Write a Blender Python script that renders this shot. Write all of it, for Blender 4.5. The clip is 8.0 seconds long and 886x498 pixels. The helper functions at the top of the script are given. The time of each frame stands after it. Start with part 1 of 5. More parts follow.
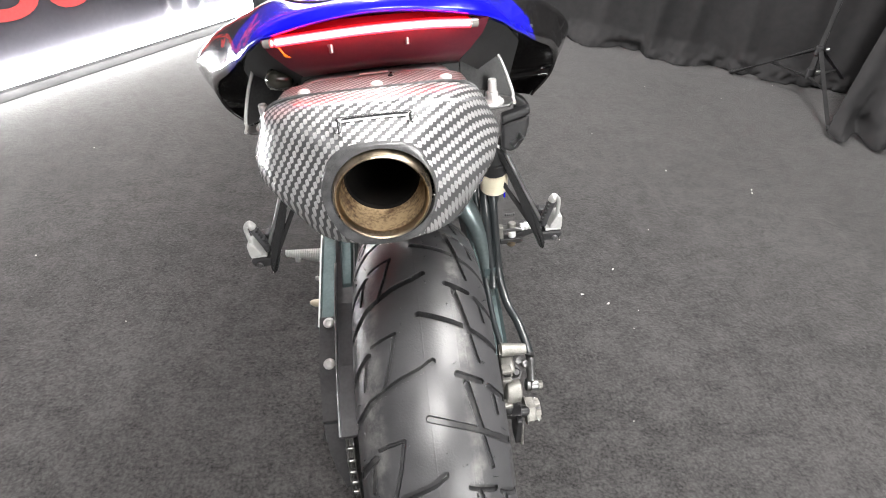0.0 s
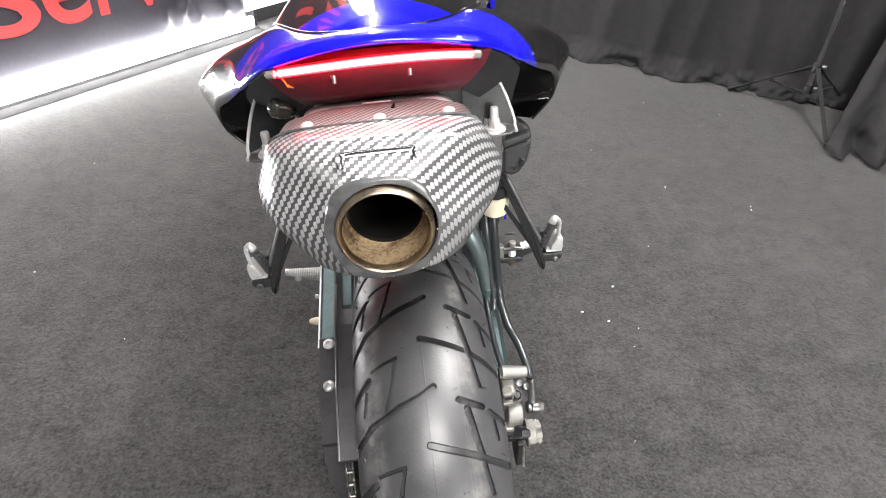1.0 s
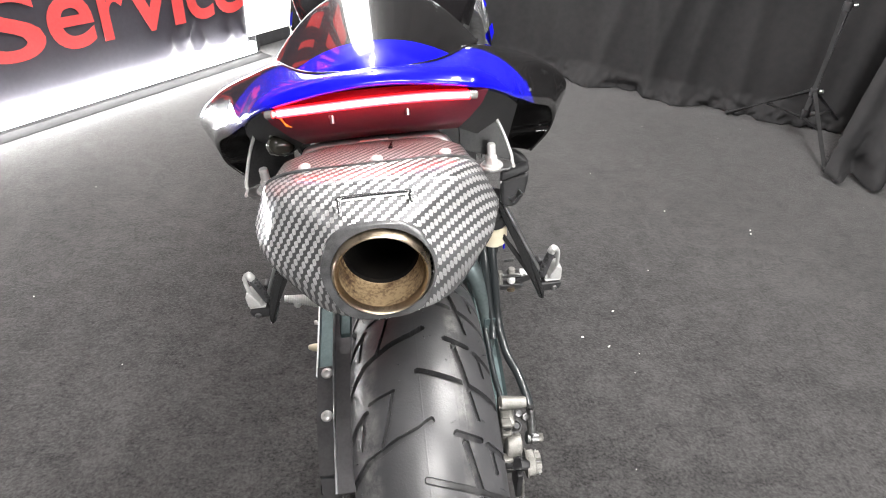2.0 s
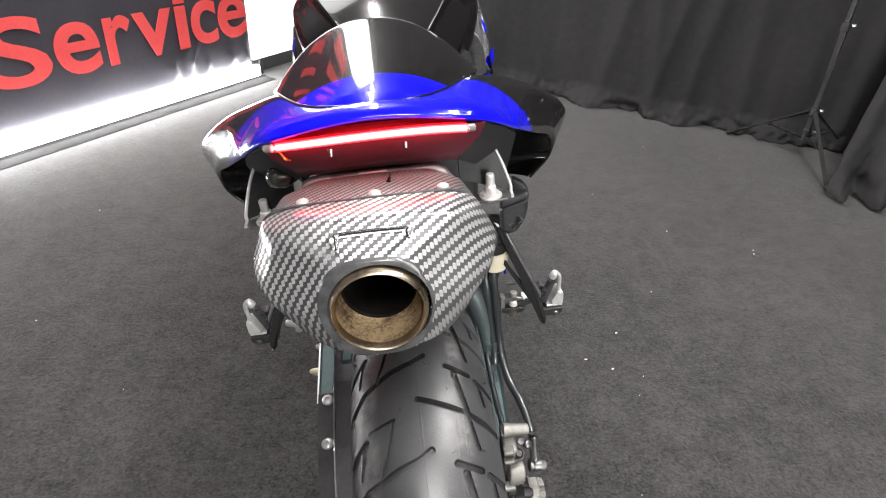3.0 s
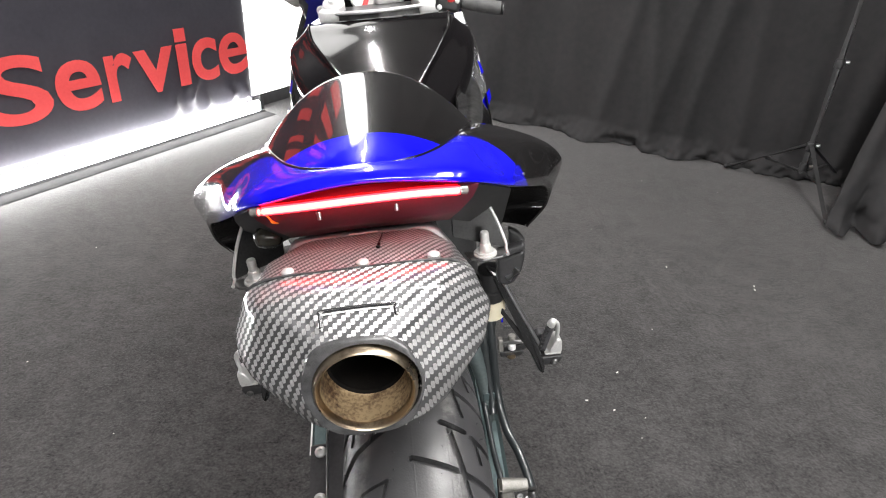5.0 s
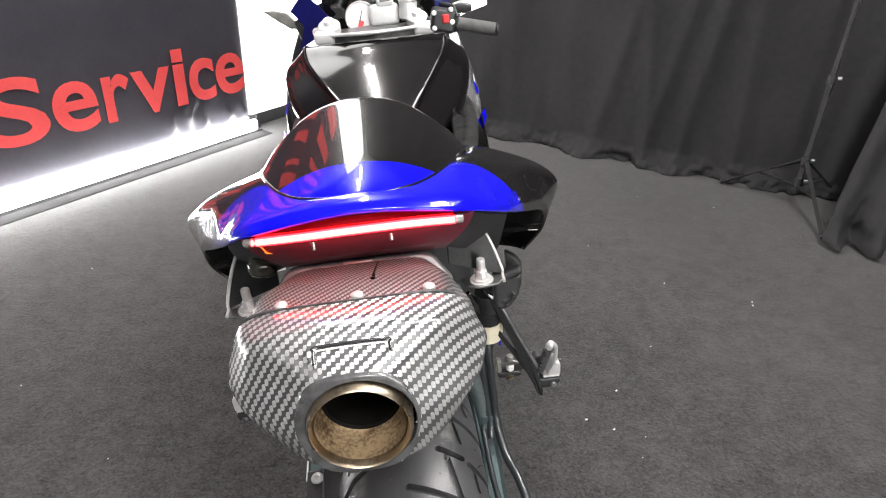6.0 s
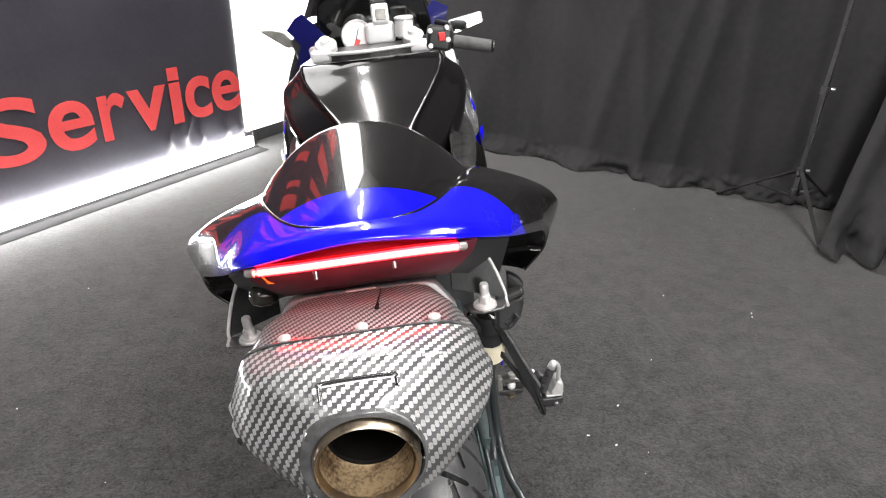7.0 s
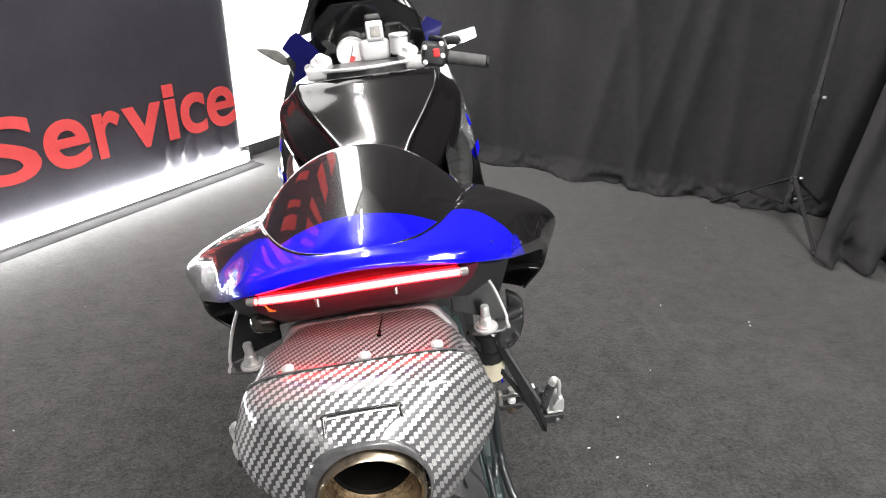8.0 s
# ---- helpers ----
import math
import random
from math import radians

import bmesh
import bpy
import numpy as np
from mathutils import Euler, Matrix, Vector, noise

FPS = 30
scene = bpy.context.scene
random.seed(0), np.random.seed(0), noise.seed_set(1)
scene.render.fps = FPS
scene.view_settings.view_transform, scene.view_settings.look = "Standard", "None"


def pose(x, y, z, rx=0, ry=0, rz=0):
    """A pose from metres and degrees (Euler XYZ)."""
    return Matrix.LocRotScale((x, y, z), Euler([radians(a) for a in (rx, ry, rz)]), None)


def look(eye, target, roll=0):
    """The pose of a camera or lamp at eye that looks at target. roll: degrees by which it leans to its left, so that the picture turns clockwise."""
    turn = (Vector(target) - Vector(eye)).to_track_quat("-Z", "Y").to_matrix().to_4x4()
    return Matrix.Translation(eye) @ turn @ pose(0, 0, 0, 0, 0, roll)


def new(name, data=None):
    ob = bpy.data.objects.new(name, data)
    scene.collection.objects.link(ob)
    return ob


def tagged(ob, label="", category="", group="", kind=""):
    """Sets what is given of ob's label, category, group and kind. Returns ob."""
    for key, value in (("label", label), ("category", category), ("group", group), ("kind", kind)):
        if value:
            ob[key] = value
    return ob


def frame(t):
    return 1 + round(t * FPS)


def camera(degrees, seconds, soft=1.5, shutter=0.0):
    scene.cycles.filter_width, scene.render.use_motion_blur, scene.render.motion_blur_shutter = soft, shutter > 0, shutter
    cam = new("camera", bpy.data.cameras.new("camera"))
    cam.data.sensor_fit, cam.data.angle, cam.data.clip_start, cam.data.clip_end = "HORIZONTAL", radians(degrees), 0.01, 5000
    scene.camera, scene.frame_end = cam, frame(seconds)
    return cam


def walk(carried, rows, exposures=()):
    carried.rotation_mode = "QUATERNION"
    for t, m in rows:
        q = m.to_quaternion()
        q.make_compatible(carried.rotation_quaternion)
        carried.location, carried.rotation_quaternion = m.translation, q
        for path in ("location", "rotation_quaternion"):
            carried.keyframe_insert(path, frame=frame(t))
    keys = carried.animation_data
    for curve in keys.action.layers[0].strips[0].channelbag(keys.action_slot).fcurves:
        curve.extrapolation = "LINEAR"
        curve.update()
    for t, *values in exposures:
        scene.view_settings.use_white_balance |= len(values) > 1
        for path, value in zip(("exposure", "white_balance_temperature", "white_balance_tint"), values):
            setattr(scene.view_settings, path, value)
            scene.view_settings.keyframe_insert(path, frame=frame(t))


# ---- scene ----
cam = camera(72.0, 8.0, soft=1.1)
METRES, EYE, TILT, LEAN, TURN = 0.2, 0.95, -28.0, 1.0, 0.0
PATH = [
    (0, (-0.037, -0.589, 1.074), (0.183, 1.01, -0.107), 3.7),
    (0.5, (-0.039, -0.586, 1.079), (0.183, 1.024, -0.088), 3.7),
    (1, (-0.039, -0.58, 1.083), (0.185, 1.043, -0.064), 3.8),
    (1.5, (-0.038, -0.576, 1.089), (0.187, 1.065, -0.031), 3.9),
    (3, (-0.033, -0.568, 1.102), (0.18, 1.126, 0.061), 3.2),
    (3.5, (-0.031, -0.563, 1.106), (0.182, 1.145, 0.088), 3.0),
    (4, (-0.028, -0.556, 1.11), (0.183, 1.164, 0.112), 3.1),
    (4.5, (-0.027, -0.549, 1.113), (0.186, 1.182, 0.134), 3.1),
    (6, (-0.024, -0.536, 1.123), (0.199, 1.23, 0.211), 2.6),
    (6.5, (-0.026, -0.532, 1.126), (0.202, 1.243, 0.233), 2.3),
    (7, (-0.028, -0.527, 1.13), (0.206, 1.256, 0.255), 2.0),
    (7.5, (-0.029, -0.525, 1.136), (0.211, 1.265, 0.277), 1.7),
    (8, (-0.031, -0.524, 1.14), (0.216, 1.272, 0.296), 1.3),
]
EXPOSURES = [(0.0, 0.64), (1.7, 0.63), (2.8, 0.27), (3.4, 0.12), (8.0, 0.18)]
walk(cam, [(t, look(eye, target, roll)) for t, eye, target, roll in PATH], EXPOSURES)

# ---- world and light ----
world = bpy.data.worlds.new("world")
scene.world = world
world.use_nodes = True
world.node_tree.nodes["Background"].inputs[0].default_value = (0.5, 0.52, 0.56, 1)
world.node_tree.nodes["Background"].inputs[1].default_value = 0.02

# room axes: origin at the foot of the banner wall, U along it, V away from it
ORIGIN, U, V = Vector((-0.75, 3.30, 0)), Vector((0.557, 0.830, 0)).normalized(), Vector((0.830, -0.557, 0)).normalized()
ROOM_S0, ROOM_S1, ROOM_W, ROOM_H = -5.2, 0.745, 5.4, 3.2


def room(s, w, z):
    return ORIGIN + U * s + V * w + Vector((0, 0, z))


ROOM_TURN = math.degrees(math.atan2(U.y, U.x)) - 90.0


def room_pose(s, w, z, turn=0.0):
    p = room(s, w, z)
    return pose(p.x, p.y, p.z, 0, 0, ROOM_TURN + turn)


# ceiling lights, slim tubes and wide panels: place along the room, across it, width, length, watts, turn
LIGHTS = [(-0.95, 1.05, 0.08, 1.2, 44, 37), (-0.7, 3.6, 0.10, 1.2, 6, 0), (-1.70, 3.3, 0.60, 1.2, 74, 0), (-4.0, 3.5, 0.60, 1.2, 82, 0), (-0.06, 0.47, 0.025, 0.95, 20, 37)]
for s, w, wide, length, watts, turn in LIGHTS:
    lamp = bpy.data.lights.new("ceiling_lamp", "AREA")
    lamp.shape, lamp.size, lamp.size_y, lamp.energy, lamp.color = "RECTANGLE", wide, length, watts, (1.0, 0.97, 0.95)
    new("ceiling_lamp", lamp).matrix_world = room_pose(s, w, ROOM_H - 0.10, turn)


# ---- materials ----
def material(name, colour, rough=0.5, metal=0.0, coat=0.0, emit=None, power=0.0, spec=0.5):
    m = bpy.data.materials.new(name)
    m.use_nodes = True
    b = m.node_tree.nodes["Principled BSDF"]
    b.inputs["Base Color"].default_value = (*colour, 1)
    b.inputs["Roughness"].default_value = rough
    b.inputs["Metallic"].default_value = metal
    b.inputs["Coat Weight"].default_value = coat
    b.inputs["Coat Roughness"].default_value = 0.03
    b.inputs["Specular IOR Level"].default_value = spec
    if emit:
        b.inputs["Emission Color"].default_value = (*emit, 1)
        b.inputs["Emission Strength"].default_value = power
    return m


def node(m, kind, **values):
    n = m.node_tree.nodes.new(kind)
    for k, v in values.items():
        if k in n.inputs:
            n.inputs[k].default_value = v
    return n


def wire(m, a, b):
    m.node_tree.links.new(a, b)


def shader(m):
    return m.node_tree.nodes["Principled BSDF"]


def op(m, what, a, b=None):
    n = m.node_tree.nodes.new("ShaderNodeMath")
    n.operation = what
    for i, v in enumerate((a, b)):
        if v is None:
            continue
        if isinstance(v, (int, float)):
            n.inputs[i].default_value = v
        else:
            wire(m, v, n.inputs[i])
    return n.outputs[0]


def mix(m, fac, a, b):
    n = m.node_tree.nodes.new("ShaderNodeMix")
    n.data_type = "RGBA"
    wire(m, fac, n.inputs[0])
    for v, i in ((a, 6), (b, 7)):
        if isinstance(v, tuple):
            n.inputs[i].default_value = (*v, 1)
        else:
            wire(m, v, n.inputs[i])
    return n.outputs[2]


def coords(m, which="Object"):
    return m.node_tree.nodes.new("ShaderNodeTexCoord").outputs[which]


def noise_out(m, scale, detail=3.0, vec=None, rough=0.55):
    n = node(m, "ShaderNodeTexNoise", Scale=scale, Detail=detail, Roughness=rough)
    wire(m, vec if vec is not None else coords(m), n.inputs["Vector"])
    return n.outputs["Fac"]


def ramp(m, fac, lo, hi, a=0.0, b=1.0):
    n = node(m, "ShaderNodeMapRange")
    wire(m, fac, n.inputs[0])
    for i, v in enumerate((lo, hi, a, b)):
        n.inputs[1 + i].default_value = v
    return n.outputs[0]


def bump(m, height, strength=0.3, distance=0.002):
    n = node(m, "ShaderNodeBump", Strength=strength, Distance=distance)
    wire(m, height, n.inputs["Height"])
    wire(m, n.outputs[0], shader(m).inputs["Normal"])


def vary(m, a, b, scale, lo=0.35, hi=0.65, relief=0.0, fine=0.0, distance=0.002):
    """Colour between a and b by two scales of noise, with some relief."""
    big, small = noise_out(m, scale), noise_out(m, scale * 14, 2.0)
    both = op(m, "ADD", op(m, "MULTIPLY", big, 0.65), op(m, "MULTIPLY", small, 0.35))
    wire(m, mix(m, ramp(m, both, lo, hi), a, b), shader(m).inputs["Base Color"])
    if relief:
        bump(m, noise_out(m, fine or scale * 30, 2.0), relief, distance)
    return m


# carpet: short dark grey pile with light lint and pale scuffs
carpet = material("carpet", (0.06, 0.058, 0.056), 0.95, spec=0.15)
shader(carpet).inputs["Sheen Weight"].default_value = 0.36
shader(carpet).inputs["Sheen Roughness"].default_value = 0.45
pile = noise_out(carpet, 150, 4.0, rough=0.65)
patch = noise_out(carpet, 1.7, 4.0)
tuft = noise_out(carpet, 62, 3.0, rough=0.7)
wear = noise_out(carpet, 14.0, 6.0, rough=0.65)
tone = op(carpet, "ADD", op(carpet, "MULTIPLY", pile, 0.42), op(carpet, "ADD", op(carpet, "ADD", op(carpet, "MULTIPLY", patch, 0.12), op(carpet, "MULTIPLY", wear, 0.24)), op(carpet, "MULTIPLY", tuft, 0.28)))
wire(carpet, mix(carpet, ramp(carpet, tone, 0.40, 0.61), (0.004, 0.004, 0.0041), (0.069, 0.0665, 0.0662)), shader(carpet).inputs["Base Color"])
bump(carpet, op(carpet, "ADD", pile, op(carpet, "MULTIPLY", tuft, 0.6)), 0.6, 0.003)

curtain_cloth = vary(material("curtain_cloth", (0.05, 0.05, 0.052), 0.85, spec=0.25), (0.021, 0.021, 0.022), (0.031, 0.030, 0.031), 2.0, relief=0.12, fine=1200, distance=0.0005)
banner_cloth = vary(material("banner_cloth", (0.02, 0.02, 0.025), 0.42, spec=0.5), (0.046, 0.044, 0.056), (0.062, 0.060, 0.073), 4.0, relief=0.15, fine=700, distance=0.0006)
red_print = vary(material("red_print", (0.6, 0.03, 0.03), 0.7), (0.82, 0.080, 0.080), (0.90, 0.105, 0.105), 6.0)
dark_paint = vary(material("dark_paint", (0.04, 0.04, 0.042), 0.8), (0.03, 0.03, 0.032), (0.05, 0.05, 0.052), 2.0)
ceiling_paint = vary(material("ceiling_paint", (0.28, 0.27, 0.26), 0.85), (0.22, 0.215, 0.21), (0.26, 0.255, 0.25), 2.0)
panel_glow = material("panel_glow", (0.9, 0.9, 0.9), 0.6, emit=(1.0, 0.99, 0.97), power=4.2)
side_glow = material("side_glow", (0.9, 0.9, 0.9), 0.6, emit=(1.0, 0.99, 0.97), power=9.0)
led_white = material("led_white", (0.9, 0.9, 0.9), 0.4, emit=(1.0, 0.99, 0.98), power=42.0)
sheet_glow = material("sheet_glow", (0.9, 0.9, 0.9), 0.5, emit=(1.0, 0.98, 0.96), power=6.0)
tube_glow = material("tube_glow", (0.9, 0.9, 0.9), 0.4, emit=(1.0, 0.98, 0.96), power=10.0)
collar_grey = vary(material("collar_grey", (0.06, 0.06, 0.06), 0.4, coat=0.8), (0.030, 0.030, 0.031), (0.105, 0.105, 0.108), 140.0, relief=0.3, fine=900, distance=0.0004)
stand_black = vary(material("stand_black", (0.04, 0.04, 0.04), 0.35, 0.4), (0.040, 0.040, 0.041), (0.065, 0.065, 0.066), 30.0)
badge_grey = material("badge_grey", (0.035, 0.036, 0.038), 0.2, 0.4, coat=1.0)
satin_black = vary(material("satin_black", (0.02, 0.02, 0.02), 0.42), (0.014, 0.014, 0.015), (0.028, 0.028, 0.03), 25.0, relief=0.1, fine=600, distance=0.0004)
matt_black = vary(material("matt_black", (0.02, 0.02, 0.02), 0.6), (0.012, 0.012, 0.013), (0.026, 0.026, 0.027), 20.0, relief=0.25, fine=800, distance=0.0004)
gloss_black = material("gloss_black", (0.006, 0.0055, 0.0055), 0.25, coat=1.0, spec=0.1)
tank_black = material("tank_black", (0.006, 0.0055, 0.006), 0.10, coat=0.30, spec=0.05)
blue = (0.004, 0.003, 0.72)
rubber = vary(material("rubber", (0.03, 0.03, 0.032), 0.36, spec=0.6), (0.030, 0.030, 0.032), (0.062, 0.062, 0.066), 18.0, relief=0.25, fine=500, distance=0.0005)
# tyre rubber: two scuffed bands round the tread, fine grain
tread_rubber = material("tread_rubber", (0.04, 0.04, 0.042), 0.34, spec=0.65)
tx = node(tread_rubber, "ShaderNodeSeparateXYZ")
wire(tread_rubber, coords(tread_rubber), tx.inputs[0])


def tread_band(centre, width):
    return ramp(tread_rubber, op(tread_rubber, "ABSOLUTE", op(tread_rubber, "SUBTRACT", tx.outputs[0], centre)), width * 0.4, width, 1.0, 0.0)


scuff = ramp(tread_rubber, noise_out(tread_rubber, 55, 6.0, rough=0.7), 0.42, 0.66)
bands = op(tread_rubber, "MINIMUM", op(tread_rubber, "ADD", op(tread_rubber, "ADD", tread_band(0.047, 0.010), tread_band(-0.058, 0.016)), 0.06), 1.0)
worn = op(tread_rubber, "MULTIPLY", scuff, bands)
base_rubber = mix(tread_rubber, ramp(tread_rubber, noise_out(tread_rubber, 12, 5.0), 0.3, 0.7), (0.032, 0.032, 0.034), (0.056, 0.056, 0.059))
wire(tread_rubber, mix(tread_rubber, worn, base_rubber, (0.135, 0.133, 0.130)), shader(tread_rubber).inputs["Base Color"])
wire(tread_rubber, ramp(tread_rubber, noise_out(tread_rubber, 30, 5.0), 0.3, 0.7, 0.29, 0.46), shader(tread_rubber).inputs["Roughness"])
bump(tread_rubber, op(tread_rubber, "ADD", noise_out(tread_rubber, 420, 3.0), op(tread_rubber, "MULTIPLY", worn, 0.8)), 0.3, 0.0006)
steel = vary(material("steel", (0.6, 0.6, 0.6), 0.28, 1.0), (0.50, 0.50, 0.51), (0.70, 0.70, 0.70), 60.0, relief=0.1, fine=900, distance=0.0003)
cast_metal = vary(material("cast_metal", (0.5, 0.49, 0.46), 0.55, 0.55), (0.16, 0.155, 0.143), (0.33, 0.322, 0.30), 40.0, relief=0.3, fine=700, distance=0.0004)
guard_grey = vary(material("guard_grey", (0.06, 0.055, 0.058), 0.7, spec=0.25), (0.034, 0.033, 0.035), (0.056, 0.055, 0.057), 18.0, relief=0.15, fine=500, distance=0.0004)
# lighter copy of teal_metal that paints in the light on the brace
teal_lit = vary(material("teal_lit", (0.2, 0.25, 0.255), 0.34, 0.6), (0.11, 0.145, 0.148), (0.20, 0.235, 0.238), 16.0, relief=0.15, fine=500, distance=0.0005)
inner_grey = vary(material("inner_grey", (0.1, 0.1, 0.1), 0.5, 0.3), (0.048, 0.046, 0.049), (0.078, 0.076, 0.080), 18.0, relief=0.15, fine=500, distance=0.0004)
teal_metal = vary(material("teal_metal", (0.12, 0.15, 0.155), 0.4, 0.6), (0.045, 0.068, 0.070), (0.078, 0.108, 0.111), 14.0, relief=0.1, fine=700, distance=0.0003)
cream_plastic = vary(material("cream_plastic", (0.75, 0.68, 0.5), 0.4), (0.72, 0.64, 0.46), (0.80, 0.74, 0.58), 50.0)
# near-white base paints overexposed glare into cockpit metal; plain white on lamp housings
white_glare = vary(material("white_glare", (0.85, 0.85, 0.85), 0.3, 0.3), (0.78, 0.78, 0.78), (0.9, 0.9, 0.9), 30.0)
pale_alu = vary(material("pale_alu", (0.6, 0.6, 0.59), 0.38, 0.5), (0.50, 0.50, 0.49), (0.68, 0.68, 0.67), 45.0, relief=0.15, fine=700, distance=0.0003)
white_alu = vary(material("white_alu", (0.8, 0.8, 0.8), 0.34, 0.35), (0.70, 0.70, 0.69), (0.84, 0.84, 0.83), 60.0, relief=0.2, fine=600, distance=0.0004)
stay_gloss = material("stay_gloss", (0.014, 0.0145, 0.015), 0.14, 0.0, coat=1.0)
hose_rubber = material("hose_rubber", (0.020, 0.024, 0.026), 0.36, coat=0.40, spec=0.6)
smoke_screen = material("smoke_screen", (0.004, 0.004, 0.004), 0.08, coat=1.0)
mirror_glass = material("mirror_glass", (0.85, 0.86, 0.87), 0.03, 1.0)
grip_rubber = vary(material("grip_rubber", (0.09, 0.09, 0.09), 0.5), (0.06, 0.06, 0.06), (0.12, 0.12, 0.12), 60.0, relief=0.3, fine=500, distance=0.0006)
white_face = material("white_face", (0.8, 0.8, 0.8), 0.4)
lint_white = material("lint_white", (0.7, 0.68, 0.64), 0.9)
led_red = material("led_red", (0.5, 0.02, 0.02), 0.3, emit=(1.0, 0.010, 0.018), power=15.0)
led_core = material("led_core", (0.5, 0.1, 0.08), 0.3, emit=(1.0, 0.30, 0.24), power=3.2)
# red base puts the tail lamp's glow into the dark tray plastic
tray_red_glow = vary(material("tray_red_glow", (0.02, 0.02, 0.02), 0.36, coat=0.35, spec=0.35), (0.092, 0.013, 0.024), (0.135, 0.021, 0.034), 25.0, relief=0.1, fine=500, distance=0.0004)
bracket_dark = vary(material("bracket_dark", (0.06, 0.06, 0.06), 0.35, 0.6), (0.016, 0.016, 0.017), (0.040, 0.040, 0.040), 40.0)
red_lens = material("red_lens", (0.16, 0.003, 0.007), 0.25, coat=1.0, emit=(1.0, 0.006, 0.015), power=0.10)
lip_grey = vary(material("lip_grey", (0.02, 0.02, 0.02), 0.95, spec=0.05), (0.036, 0.036, 0.037), (0.052, 0.052, 0.053), 9.0)
strap_grey = vary(material("strap_grey", (0.4, 0.4, 0.4), 0.42, 0.5), (0.24, 0.24, 0.245), (0.38, 0.38, 0.385), 50.0, relief=0.15, fine=700, distance=0.0003)
satin_steel = vary(material("satin_steel", (0.2, 0.2, 0.2), 0.35, 0.9), (0.12, 0.12, 0.12), (0.26, 0.26, 0.26), 50.0, relief=0.1, fine=900, distance=0.0003)
lens_olive = material("lens_olive", (0.050, 0.048, 0.038), 0.12, 0.0, coat=1.0)
yellow_wire = material("yellow_wire", (0.7, 0.4, 0.03), 0.4)
lens_clear = material("lens_clear", (0.20, 0.19, 0.18), 0.1, 0.0, coat=1.0)
red_button = material("red_button", (0.7, 0.03, 0.03), 0.4)
blue_plain = material("blue_plain", blue, 0.25, 0.0, coat=1.0)
# darker copy of the blue; puts shade into the inner panels' colour
blue_dark = material("blue_dark", (0.004, 0.005, 0.11), 0.3, 0.0, coat=1.0)
chain_metal = vary(material("chain_metal", (0.35, 0.35, 0.34), 0.35, 1.0), (0.20, 0.20, 0.20), (0.55, 0.55, 0.53), 120.0)


# two-tone paint of the tail skin: blue band by the rear edge, black wings
tail_paint = material("tail_paint", blue, 0.25, coat=1.0, spec=0.1)
uv = node(tail_paint, "ShaderNodeSeparateXYZ")
wire(tail_paint, coords(tail_paint, "UV"), uv.inputs[0])
low = op(tail_paint, "ADD", op(tail_paint, "MULTIPLY", uv.outputs[1], -0.09), 0.478)
high = op(tail_paint, "SUBTRACT", 0.405, op(tail_paint, "MULTIPLY", op(tail_paint, "SUBTRACT", uv.outputs[1], 0.5), 0.28))
band = op(tail_paint, "GREATER_THAN", uv.outputs[0], op(tail_paint, "MINIMUM", low, high))
wire(tail_paint, mix(tail_paint, band, blue, (0.006, 0.0055, 0.0055)), shader(tail_paint).inputs["Base Color"])
# seat cowl: blue behind a curved line, black ahead
cowl_paint = material("cowl_paint", blue, 0.25, coat=1.0, spec=0.1)
sep = node(cowl_paint, "ShaderNodeSeparateXYZ")
wire(cowl_paint, coords(cowl_paint), sep.inputs[0])
line = op(cowl_paint, "ADD", sep.outputs[1], op(cowl_paint, "MULTIPLY", op(cowl_paint, "POWER", op(cowl_paint, "ABSOLUTE", sep.outputs[0]), 2.0), -2.0))
wire(cowl_paint, mix(cowl_paint, op(cowl_paint, "GREATER_THAN", line, -0.103), blue, (0.006, 0.0055, 0.0055)), shader(cowl_paint).inputs["Base Color"])

